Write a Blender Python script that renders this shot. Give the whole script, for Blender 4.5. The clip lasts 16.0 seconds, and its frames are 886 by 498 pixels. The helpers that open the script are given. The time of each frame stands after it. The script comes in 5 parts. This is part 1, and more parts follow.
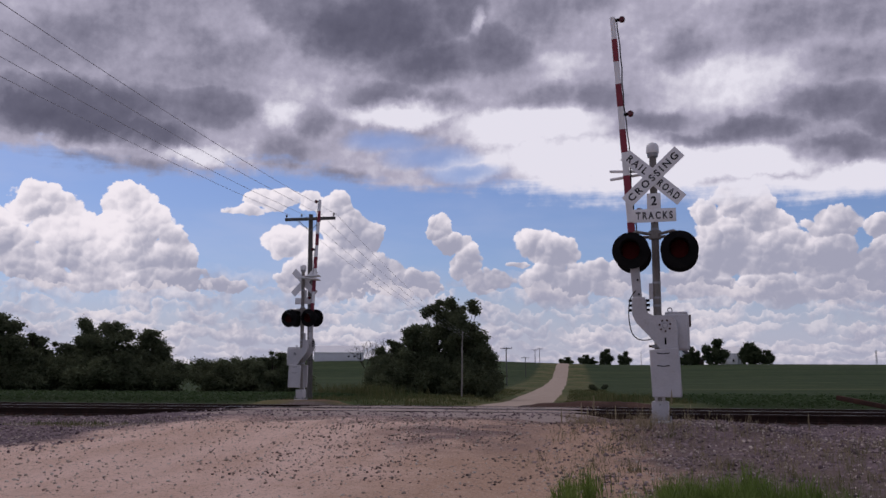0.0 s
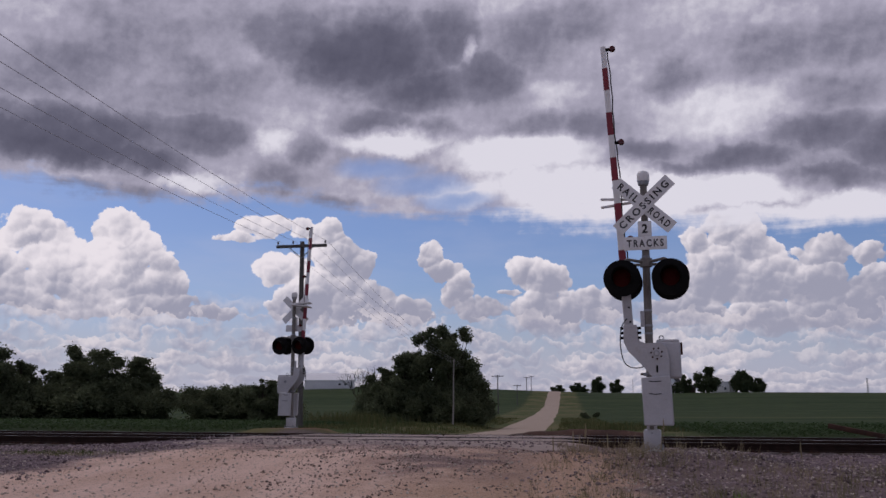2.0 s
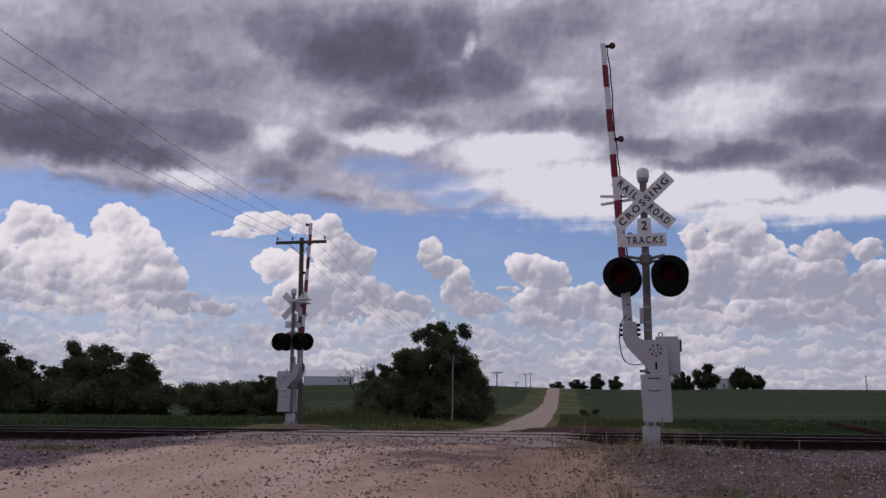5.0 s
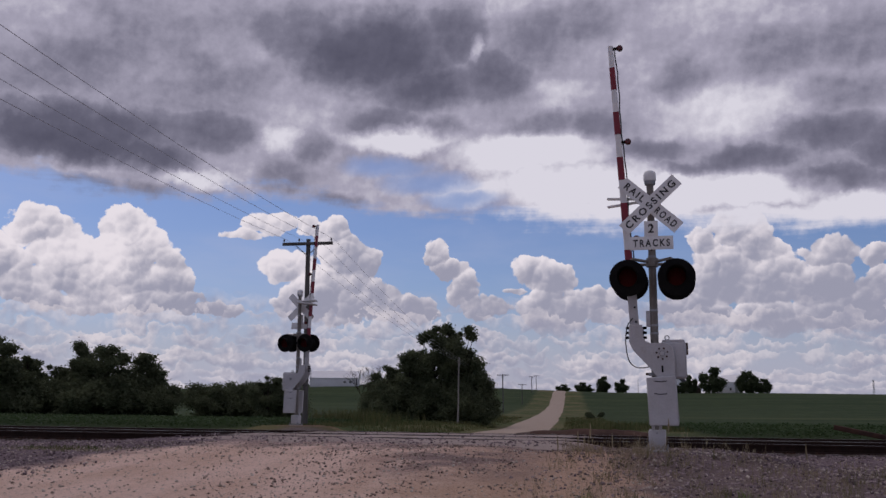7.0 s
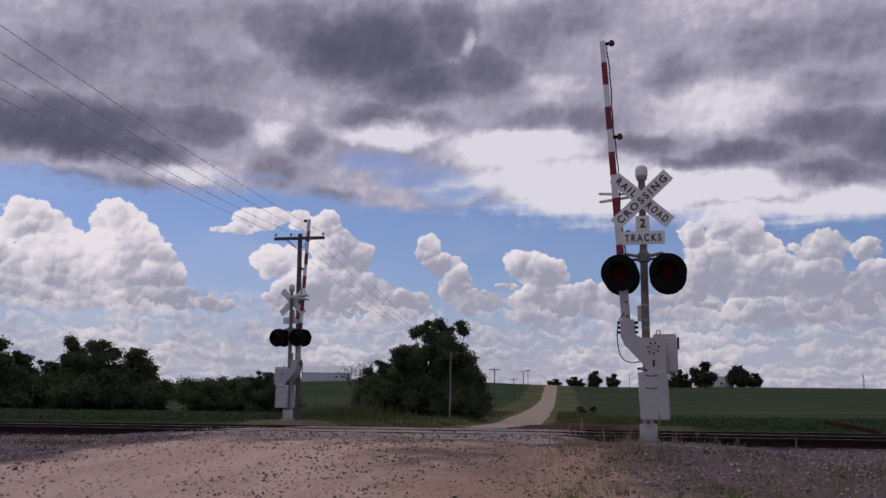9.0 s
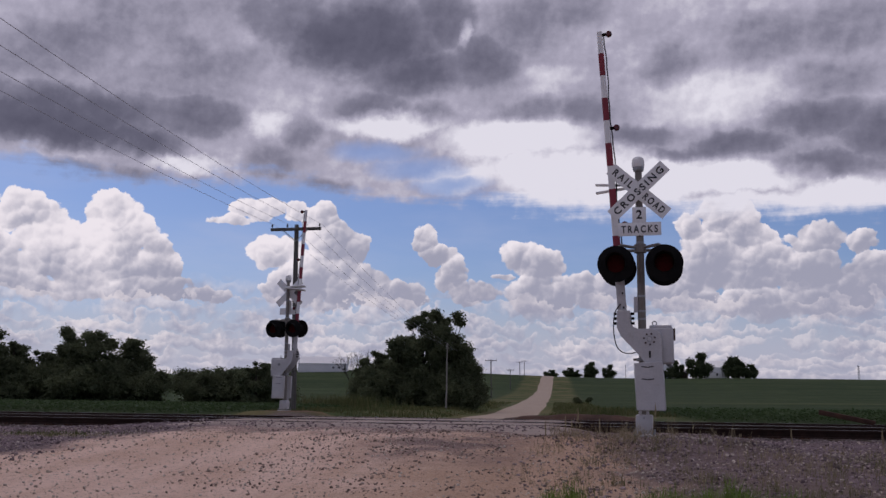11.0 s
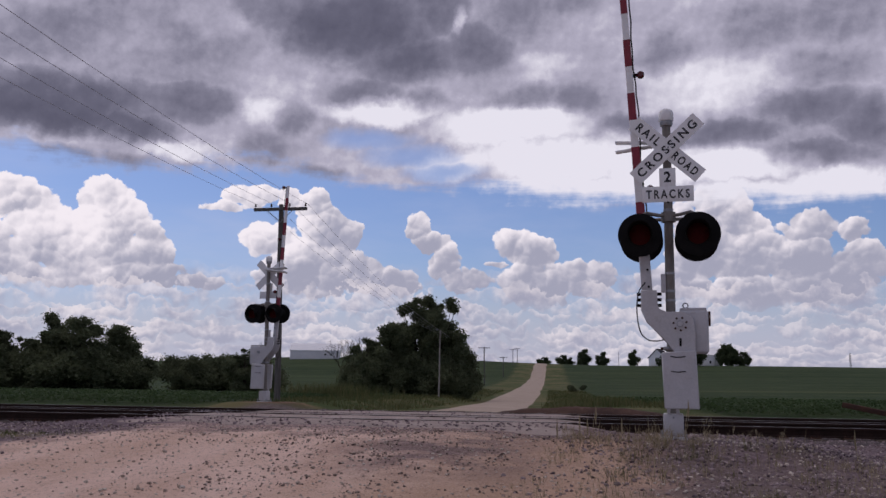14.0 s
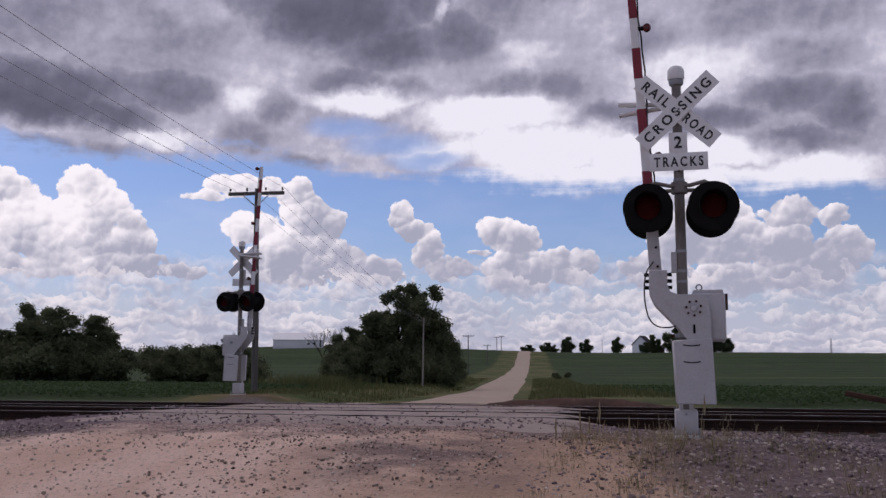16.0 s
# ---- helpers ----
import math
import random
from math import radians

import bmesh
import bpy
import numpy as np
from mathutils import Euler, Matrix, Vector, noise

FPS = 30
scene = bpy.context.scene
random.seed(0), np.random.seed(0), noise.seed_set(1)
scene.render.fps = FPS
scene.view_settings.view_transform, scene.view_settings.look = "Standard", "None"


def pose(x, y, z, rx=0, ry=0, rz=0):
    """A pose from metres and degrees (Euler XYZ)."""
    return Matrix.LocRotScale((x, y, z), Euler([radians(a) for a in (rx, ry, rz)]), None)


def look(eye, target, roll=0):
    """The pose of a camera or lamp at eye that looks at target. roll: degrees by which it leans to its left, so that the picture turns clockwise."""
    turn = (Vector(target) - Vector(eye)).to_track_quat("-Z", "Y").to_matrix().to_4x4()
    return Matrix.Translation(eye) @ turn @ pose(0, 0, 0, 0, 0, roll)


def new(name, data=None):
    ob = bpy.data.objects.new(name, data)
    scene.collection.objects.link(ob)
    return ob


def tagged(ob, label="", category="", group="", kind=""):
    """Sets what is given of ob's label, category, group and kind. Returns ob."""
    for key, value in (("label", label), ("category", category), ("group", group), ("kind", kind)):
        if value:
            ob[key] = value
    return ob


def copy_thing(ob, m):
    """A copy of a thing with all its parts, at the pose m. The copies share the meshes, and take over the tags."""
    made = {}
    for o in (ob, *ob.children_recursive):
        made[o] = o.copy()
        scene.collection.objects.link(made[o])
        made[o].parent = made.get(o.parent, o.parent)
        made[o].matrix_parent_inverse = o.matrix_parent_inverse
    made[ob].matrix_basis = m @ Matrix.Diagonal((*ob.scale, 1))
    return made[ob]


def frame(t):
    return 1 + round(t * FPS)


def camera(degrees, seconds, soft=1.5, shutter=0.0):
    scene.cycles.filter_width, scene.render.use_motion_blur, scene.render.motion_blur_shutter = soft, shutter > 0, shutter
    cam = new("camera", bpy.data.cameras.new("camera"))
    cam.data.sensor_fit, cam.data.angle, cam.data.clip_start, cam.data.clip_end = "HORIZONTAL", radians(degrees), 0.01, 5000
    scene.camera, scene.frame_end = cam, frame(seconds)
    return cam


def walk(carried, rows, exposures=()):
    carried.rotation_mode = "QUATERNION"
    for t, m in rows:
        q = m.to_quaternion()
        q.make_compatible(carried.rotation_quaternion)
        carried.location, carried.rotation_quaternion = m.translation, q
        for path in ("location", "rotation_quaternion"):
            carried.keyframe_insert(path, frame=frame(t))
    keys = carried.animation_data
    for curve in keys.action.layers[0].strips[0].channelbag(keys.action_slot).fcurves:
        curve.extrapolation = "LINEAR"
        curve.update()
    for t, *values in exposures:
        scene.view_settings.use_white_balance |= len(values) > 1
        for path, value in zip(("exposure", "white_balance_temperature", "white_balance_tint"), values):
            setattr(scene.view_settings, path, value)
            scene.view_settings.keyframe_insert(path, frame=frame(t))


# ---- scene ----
cam = camera(52.1, 16.0)
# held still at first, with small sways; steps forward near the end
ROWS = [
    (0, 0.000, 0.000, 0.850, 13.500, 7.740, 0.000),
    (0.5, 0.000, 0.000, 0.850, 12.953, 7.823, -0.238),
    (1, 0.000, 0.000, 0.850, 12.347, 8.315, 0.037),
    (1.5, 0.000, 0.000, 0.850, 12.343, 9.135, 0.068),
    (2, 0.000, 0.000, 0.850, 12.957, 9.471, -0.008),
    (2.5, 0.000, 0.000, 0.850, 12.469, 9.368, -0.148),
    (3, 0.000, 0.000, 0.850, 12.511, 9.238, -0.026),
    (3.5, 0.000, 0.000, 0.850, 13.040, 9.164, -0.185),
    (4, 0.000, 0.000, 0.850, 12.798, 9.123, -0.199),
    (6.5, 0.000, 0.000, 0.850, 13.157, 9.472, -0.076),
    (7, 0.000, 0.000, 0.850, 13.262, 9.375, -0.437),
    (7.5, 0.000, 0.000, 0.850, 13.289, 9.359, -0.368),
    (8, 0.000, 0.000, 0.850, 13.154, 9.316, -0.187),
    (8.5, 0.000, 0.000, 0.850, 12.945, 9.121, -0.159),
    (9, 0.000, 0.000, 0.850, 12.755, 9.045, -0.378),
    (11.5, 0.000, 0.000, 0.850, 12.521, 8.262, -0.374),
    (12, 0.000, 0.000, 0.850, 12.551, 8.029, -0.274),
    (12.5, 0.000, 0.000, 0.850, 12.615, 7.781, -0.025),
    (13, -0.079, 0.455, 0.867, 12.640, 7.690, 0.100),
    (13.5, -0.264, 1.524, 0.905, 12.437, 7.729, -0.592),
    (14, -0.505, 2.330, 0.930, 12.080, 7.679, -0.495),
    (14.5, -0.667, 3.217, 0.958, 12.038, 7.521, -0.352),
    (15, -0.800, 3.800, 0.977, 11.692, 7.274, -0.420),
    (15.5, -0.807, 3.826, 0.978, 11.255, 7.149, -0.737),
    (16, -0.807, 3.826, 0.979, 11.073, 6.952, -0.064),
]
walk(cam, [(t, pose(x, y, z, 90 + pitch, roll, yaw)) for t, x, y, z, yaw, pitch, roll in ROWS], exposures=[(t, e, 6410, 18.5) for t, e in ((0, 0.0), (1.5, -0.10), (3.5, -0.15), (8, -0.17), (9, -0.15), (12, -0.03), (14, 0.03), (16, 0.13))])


# ---- node arithmetic ----
class Val:
    """A number socket of a node tree, for writing node arithmetic as formulas."""

    def __init__(self, tree, socket):
        self.tree, self.socket = tree, socket

    def op(self, kind, *others):
        n = self.tree.nodes.new("ShaderNodeMath")
        n.operation = kind
        for i, v in enumerate((self, *others)):
            plug(self.tree, v, n.inputs[i])
        return Val(self.tree, n.outputs[0])

    def __add__(self, o): return self.op("ADD", o)
    def __radd__(self, o): return self.op("ADD", o)
    def __sub__(self, o): return self.op("SUBTRACT", o)
    def __rsub__(self, o): return (self * -1) + o
    def __mul__(self, o): return self.op("MULTIPLY", o)
    def __rmul__(self, o): return self.op("MULTIPLY", o)
    def __truediv__(self, o): return self.op("DIVIDE", o)
    def max(self, o): return self.op("MAXIMUM", o)
    def min(self, o): return self.op("MINIMUM", o)
    def abs(self): return self.op("ABSOLUTE")

    def step(self, a, b):
        """0 below a, 1 above b, smooth between."""
        n = self.tree.nodes.new("ShaderNodeMapRange")
        n.interpolation_type = "SMOOTHSTEP"
        plug(self.tree, self, n.inputs[0])
        plug(self.tree, a, n.inputs[1])
        plug(self.tree, b, n.inputs[2])
        return Val(self.tree, n.outputs[0])


def plug(tree, v, socket):
    if isinstance(v, Val):
        tree.links.new(v.socket, socket)
    elif isinstance(v, bpy.types.NodeSocket):
        tree.links.new(v, socket)
    else:
        socket.default_value = v


def mixf(a, b, f):
    return a + (b - a) * f


def mixc(tree, a, b, f, kind="MIX"):
    n = tree.nodes.new("ShaderNodeMix")
    n.data_type, n.blend_type = "RGBA", kind
    plug(tree, f, n.inputs[0])
    for s, c in ((n.inputs[6], a), (n.inputs[7], b)):
        plug(tree, (*c, 1) if isinstance(c, tuple) and len(c) == 3 else c, s)
    return n.outputs[2]


def noise_at(tree, vector, scale, detail=4.0, rough=0.55, dist=0.0, colour=False):
    n = tree.nodes.new("ShaderNodeTexNoise")
    plug(tree, vector, n.inputs["Vector"])
    n.inputs["Scale"].default_value, n.inputs["Detail"].default_value = scale, detail
    n.inputs["Roughness"].default_value, n.inputs["Distortion"].default_value = rough, dist
    return n.outputs["Color"] if colour else Val(tree, n.outputs["Fac"])


def split(tree, vector):
    n = tree.nodes.new("ShaderNodeSeparateXYZ")
    plug(tree, vector, n.inputs[0])
    return [Val(tree, o) for o in n.outputs]


def join(tree, x, y, z):
    n = tree.nodes.new("ShaderNodeCombineXYZ")
    for v, s in zip((x, y, z), n.inputs):
        plug(tree, v, s)
    return n.outputs[0]


# ---- sky: azimuth and elevation in degrees, width and height of each cloud ----
CUMULUS_WEST = [(-24.6, 9.7, 1.9, 1.2), (-22.9, 9.5, 1.5, 1.1), (-20.8, 8.7, 1.7, 1.0), (-19.2, 10.0, 1.6, 1.5), (-20.4, 10.0, 0.9, 0.8), (-18.2, 8.5, 1.6, 1.7), (-16.8, 7.3, 1.5, 1.6), (-15.7, 6.9, 0.6, 0.8), (-16.3, 5.9, 1.6, 0.9), (-21.4, 7.3, 4.4, 2.6), (-24.8, 6.5, 1.6, 1.3), (-22.9, 5.7, 1.0, 0.8), (-26.4, 7.7, 1.7, 1.9), (-14.5, 5.3, 2.4, 0.4), (-17.9, 5.6, 3.6, 0.7)]
CUMULUS_MIDDLE = [(-10.8, 10.8, 1.8, 0.7), (-12.5, 10.1, 1.4, 0.3), (-6.7, 10.3, 1.2, 1.0), (-8.5, 10.7, 1.1, 0.6), (-9.8, 8.2, 1.8, 1.1), (-6.1, 8.6, 1.7, 1.6), (-4.9, 8.3, 1.1, 1.0), (-7.0, 6.3, 3.2, 1.9), (-4.1, 6.0, 2.3, 1.3), (-2.0, 5.5, 1.8, 1.1), (-0.4, 9.0, 0.9, 0.9), (0.6, 8.0, 1.2, 0.7), (1.4, 6.8, 1.1, 1.1), (2.8, 5.8, 1.8, 0.8), (6.1, 7.9, 1.4, 0.9), (7.4, 7.5, 1.5, 1.1), (7.3, 5.6, 2.3, 1.6), (4.9, 6.8, 0.6, 0.2), (10.3, 5.8, 1.7, 1.2), (-9.8, 5.7, 1.0, 0.7)]
CUMULUS_EAST = [(18.5, 10.4, 1.8, 1.2), (16.7, 9.6, 1.1, 1.0), (19.9, 9.2, 1.6, 1.4), (17.4, 7.5, 2.3, 1.9), (20.4, 7.2, 2.5, 1.8), (23.5, 8.8, 1.7, 1.0), (22.9, 6.6, 2.3, 1.5), (26.0, 8.4, 0.9, 0.7), (26.3, 6.5, 1.5, 1.2), (24.5, 5.2, 2.7, 1.3), (15.8, 5.5, 2.1, 1.2), (20.5, 4.9, 3.1, 1.1)]
DARK_WEST = [(-20.0, 19.6, 8.5, 3.2, 0.40), (-21.9, 15.9, 5.6, 1.6, 1.2), (-4.4, 21.6, 5.6, 2.5, 1.25), (-1.4, 19.5, 3.7, 1.7, 1.0), (-8.2, 22.6, 4.5, 1.8, 0.7), (0.8, 22.7, 2.6, 2.0, 1.0), (3.4, 20.3, 2.2, 1.7, 0.7), (6.1, 22.7, 3.3, 2.0, 0.58), (9.4, 23.2, 2.6, 1.3, 0.42), (-23.1, 15.0, 4.8, 1.4, 1.5), (-18.3, 14.6, 3.0, 1.0, 1.15), (-25.3, 15.3, 2.4, 1.4, 1.3), (-15.0, 16.1, 3.1, 1.2, 0.8), (-22.9, 12.4, 3.0, 0.7, 0.75), (-18.2, 12.4, 2.0, 0.5, 0.4), (-10.0, 13.6, 2.1, 1.0, 0.5)]
DARK_EAST = [(-8.5, 15.4, 1.3, 1.3, 0.5), (-6.4, 12.2, 1.7, 0.5, 0.6), (-4.0, 17.3, 3.0, 0.9, 0.5), (-0.1, 16.8, 1.6, 0.8, 0.5), (6.4, 17.0, 2.2, 0.9, 0.5), (9.8, 16.8, 1.8, 1.0, 0.55), (13.5, 15.3, 2.1, 0.7, 0.6), (15.9, 14.3, 2.4, 0.5, 0.6), (19.3, 14.6, 2.9, 0.8, 0.8), (24.4, 15.7, 3.3, 1.2, 0.85), (27.0, 14.5, 1.8, 1.6, 0.8), (25.3, 17.6, 3.0, 1.3, 0.52), (24.1, 12.9, 3.3, 0.7, 0.7), (21.4, 20.8, 2.9, 1.3, 0.38), (26.5, 20.8, 2.7, 1.5, 0.45), (15.5, 19.4, 1.9, 1.2, 0.5)]
LIGHT = [(-13.7, 20.9, 2.1, 1.3, 0.35), (-10.1, 15.8, 1.7, 0.9, 0.68), (-2.5, 16.2, 4.2, 0.8, 1.0), (2.3, 21.8, 0.5, 1.0, 0.9), (7.7, 19.0, 1.9, 0.9, 0.42), (5.3, 15.2, 5.4, 1.3, 1.1), (8.9, 13.1, 6.7, 1.5, 1.2), (2.3, 12.8, 3.3, 0.9, 0.9), (17.6, 17.6, 5.2, 1.7, 0.62), (19.6, 12.5, 4.5, 0.9, 1.2), (24.9, 11.1, 3.8, 1.0, 1.1), (-15.2, 13.3, 2.4, 0.5, 0.7), (-24.5, 21.3, 2.8, 1.5, 0.3), (14.5, 12.7, 4.1, 1.4, 1.2), (9.5, 11.2, 7.0, 1.0, 1.3), (21.0, 10.6, 7.5, 1.0, 1.3)]
BLUE = [(-3.3, 14.4, 3.0, 0.75), (-0.8, 13.5, 3.0, 0.75), (1.4, 12.5, 2.6, 0.6)]
DECK_EDGE = [(-26.6, 12.7), (-23.9, 12.5), (-21.0, 12.1), (-18.1, 11.8), (-12.1, 12.4), (-8.6, 12.1), (-5.7, 11.7), (-2.1, 11.2), (0.9, 11.4), (5.2, 11.3), (8.8, 10.7), (12.3, 10.2), (17.5, 10.3), (28.4, 9.6)]
SUN_ELEVATION, SUN_AZIMUTH = 56.0, -70.0


def build_sky():
    world = bpy.data.worlds.new("sky")
    scene.world = world
    world.use_nodes = True
    tree = world.node_tree
    tree.nodes.clear()
    way = tree.nodes.new("ShaderNodeTexCoord").outputs["Generated"]
    x, y, z = split(tree, way)
    u = x.op("ARCTAN2", y) * 57.2958 + 13.5
    v = z.op("ARCSINE") * 57.2958

    def shifted(vector, by):
        n = tree.nodes.new("ShaderNodeVectorMath")
        n.operation = "ADD"
        plug(tree, vector, n.inputs[0])
        n.inputs[1].default_value = by
        return n.outputs[0]

    def billow(vector, scale):
        """Rounded swellings, high in the middle of each."""
        n = tree.nodes.new("ShaderNodeTexVoronoi")
        n.feature, n.voronoi_dimensions = "SMOOTH_F1", "2D"
        plug(tree, vector, n.inputs["Vector"])
        n.inputs["Scale"].default_value, n.inputs["Smoothness"].default_value = scale, 0.35
        d = Val(tree, n.outputs["Distance"])
        return 1 - d * d * 1.6

    def polyline(points, uu):
        total = points[0][1]
        for (a, p), (b, q) in zip(points, points[1:]):
            n = tree.nodes.new("ShaderNodeMapRange")
            plug(tree, uu, n.inputs[0])
            n.inputs[1].default_value, n.inputs[2].default_value = a, b
            n.inputs[3].default_value, n.inputs[4].default_value = 0.0, q - p
            total = Val(tree, n.outputs[0]) + total
        return total

    # ragged outlines: the places are shifted by noise of two sizes
    big = noise_at(tree, way, 9, 3, 0.5, colour=True)
    fine = noise_at(tree, way, 34, 6, 0.6, colour=True)
    bu, bv, bw = split(tree, big)
    fu, fv, fw = split(tree, fine)
    uc, vc = u + (bu - 0.5) * 1.2 + (fu - 0.5) * 1.3, v + (bv - 0.5) * 0.9 + (fv - 0.5) * 1.1
    ud, vd = u + (bu - 0.5) * 2.2 + (fu - 0.5) * 2.0, v + (bv - 0.5) * 1.5 + (fv - 0.5) * 1.4

    def heap(clouds, uu, vv):
        """The depth inside a heap of round clouds, and how high in its own cloud a place lies."""
        depth = rise = None
        for u0, v0, ru, rv in clouds:
            du, dv = (uu - u0) / ru, (vv - v0) / rv
            d = (1 - du * du - dv * dv) * (0.5 + 0.3 * min(rv, 1.6))
            s = dv - du * 0.45
            if depth is None:
                depth, rise = d, s
            else:
                f = (d - depth).step(-0.22, 0.22)
                rise = mixf(rise, s, f)
                depth = depth.max(d)
        return depth, rise

    def field(clouds, uu, vv):
        total = None
        for u0, v0, ru, rv, *w in clouds:
            du, dv = (uu - u0) / ru, (vv - v0) / rv
            d = (1.7 - du * du - dv * dv).step(0.0, 1.9) * (w[0] if w else 1.0)
            total = d if total is None else total.max(d)
        return total

    nishita = tree.nodes.new("ShaderNodeTexSky")
    nishita.sky_type, nishita.sun_disc = "NISHITA", False
    nishita.sun_elevation, nishita.sun_rotation = radians(SUN_ELEVATION), radians(SUN_AZIMUTH)
    scaled = tree.nodes.new("ShaderNodeVectorMath")
    scaled.operation = "SCALE"
    tree.links.new(nishita.outputs[0], scaled.inputs[0])
    scaled.inputs["Scale"].default_value = 0.098
    colour = mixc(tree, scaled.outputs[0], (0.66, 0.755, 0.99), 1.0, "MULTIPLY")

    # thin veils in the blue and haze towards the horizon
    veil = noise_at(tree, join(tree, u * 0.05, v * 0.16, 2.0), 1.0, 5, 0.6)
    colour = mixc(tree, colour, (0.46, 0.52, 0.68), veil.step(0.40, 0.8) * 0.45)
    colour = mixc(tree, colour, (0.46, 0.48, 0.58), (1 - v.step(1.0, 7.0)) * 0.75)

    # heaped cumulus, lit from above on the sun's side, grey and flat below
    swell, swell2 = billow(join(tree, uc, vc, 0.0), 0.62), billow(join(tree, uc - 0.28, vc + 0.42, 0.0), 0.62)
    knob, knob2 = billow(join(tree, uc, vc, 0.0), 1.55), billow(join(tree, uc - 0.11, vc + 0.17, 0.0), 1.55)
    curl, curl2 = noise_at(tree, way, 60, 6, 0.56), noise_at(tree, shifted(way, (-0.0040, 0.0, 0.0055)), 60, 6, 0.56)
    moulded = (swell - swell2) * 0.95 + (knob - knob2) * 0.75 + (curl - curl2) * 1.5
    for clouds, base, top, lift in ((CUMULUS_EAST, 4.0, 11.5, -0.42), (CUMULUS_MIDDLE, 4.2, 11.0, -0.34), (CUMULUS_WEST, 4.4, 11.0, -0.10)):
        depth, rise = heap(clouds, uc, vc)
        depth = depth + (swell - 0.6) * 0.42 + (knob - 0.6) * 0.30 + (curl - 0.5) * 0.9
        lit = rise * 0.50 + moulded * 0.75 + (bw - 0.5) * 2.6 + lift - 0.55 * depth.max(0.0).min(0.9) + (v - base).step(0.0, top - base) * 0.95
        tone = mixc(tree, (0.345, 0.36, 0.44), (0.86, 0.83, 0.84), lit.step(-0.75, 1.05))
        foot = v + (fv - 0.5) * 1.6
        colour = mixc(tree, colour, tone, depth.step(0.0, 0.15) * foot.step(base - 1.0, base + 0.5))

    # rows of small far cumulus, smaller and closer together towards the horizon: pale tops, grey flat feet
    for k, (size, seed, most) in enumerate(((0.42, 3.0, 0.72), (0.80, 9.0, 0.55))):
        lumps = noise_at(tree, join(tree, u * size, v * (size * 0.9), seed), 1.0, 6, 0.55)
        row = v.max(0.02).op("POWER", 0.62) * (2.1 + k * 1.3) + (lumps - 0.5) * 3.6 + seed * 0.37
        part_up, line = row.op("FRACT"), row.op("FLOOR")
        broken = noise_at(tree, join(tree, u * (size * 0.6), line * 7.31, seed), 1.0, 4, 0.5)
        cover = (broken + (part_up - 0.5) * 0.12).step(0.43, 0.55) * (1 - (v + (fv - 0.5) * 3.0).step(5.0 - k * 1.5, 6.6 - k * 1.5))
        tone = mixc(tree, (0.335, 0.35, 0.44), (0.76, 0.725, 0.73), (part_up * 0.62 + (curl - curl2) * 1.1 + (bw - 0.5) * 1.4 + (broken - 0.5) * 0.8 + (fw - 0.5) * 0.5).step(0.02, 0.92))
        colour = mixc(tree, colour, tone, cover * part_up.step(0.0, 0.22) * (1 - part_up.step(0.93, 1.0)) * most)

    # the broken grey deck overhead, which goes on all round
    edge = polyline(DECK_EDGE, u)
    streak = noise_at(tree, join(tree, u * 0.10, v * 0.85, 4.0), 1.0, 5, 0.6)
    deck = (v + (bv - 0.5) * 1.2 + (fv - 0.5) * 2.2 + (streak - 0.5) * 3.0 - edge).step(-0.35, 1.0)
    gap = field(BLUE, u + (fu - 0.5) * 2.4, v + (fv - 0.5) * 1.2)
    deck = deck * (1 - gap * 0.85)
    sheet = join(tree, u * 0.11, v * 0.23, 1.0)
    roll, roll2 = noise_at(tree, sheet, 1.0, 7, 0.52), noise_at(tree, shifted(sheet, (-0.09, 0.16, 0.0)), 1.0, 7, 0.52)
    dark = field(DARK_WEST, ud, vd).max(field(DARK_EAST, ud, vd))
    beyond = ((u.abs() - 30).step(0, 10)).max(v.step(24, 30))
    dark = mixf(dark, roll.step(0.38, 0.66) * 0.8, beyond)
    light = field(LIGHT, ud, vd)
    shade = 0.70 * (dark * 0.66 + (roll - 0.5) * 0.60 - (roll - roll2) * 0.9 - (curl - curl2) * 0.35 + (fw - 0.5) * 0.32 + (bw - 0.5) * 0.45 + 0.39 - light * 0.55).max(0.0)
    ramp = tree.nodes.new("ShaderNodeValToRGB")
    for i, (p, c) in enumerate(((0.0, (0.75, 0.755, 0.80)), (0.245, (0.41, 0.405, 0.487)), (0.49, (0.222, 0.223, 0.284)), (0.72, (0.128, 0.130, 0.176)), (1.0, (0.080, 0.082, 0.118)))):
        e = ramp.color_ramp.elements[i] if i < 2 else ramp.color_ramp.elements.new(p)
        e.position, e.color = p, (*c, 1)
    plug(tree, shade, ramp.inputs[0])
    colour = mixc(tree, colour, ramp.outputs[0], deck)
    # below the horizon
    colour = mixc(tree, (0.10, 0.11, 0.10), colour, v.step(-1.5, 0.0))
    ground = tree.nodes.new("ShaderNodeBackground")
    tree.links.new(colour, ground.inputs["Color"])
    ground.inputs["Strength"].default_value = 1.0
    out = tree.nodes.new("ShaderNodeOutputWorld")
    tree.links.new(ground.outputs[0], out.inputs["Surface"])


build_sky()
lamp = bpy.data.lights.new("sun", "SUN")
lamp.energy, lamp.angle, lamp.color = 0.7, radians(14), (1.0, 0.95, 0.88)
sun = new("sun", lamp)
_e, _a = radians(SUN_ELEVATION), radians(SUN_AZIMUTH)
sun.matrix_world = look((0, 0, 60), (-math.cos(_e) * math.sin(_a), -math.cos(_e) * math.cos(_a), 60 - math.sin(_e)))


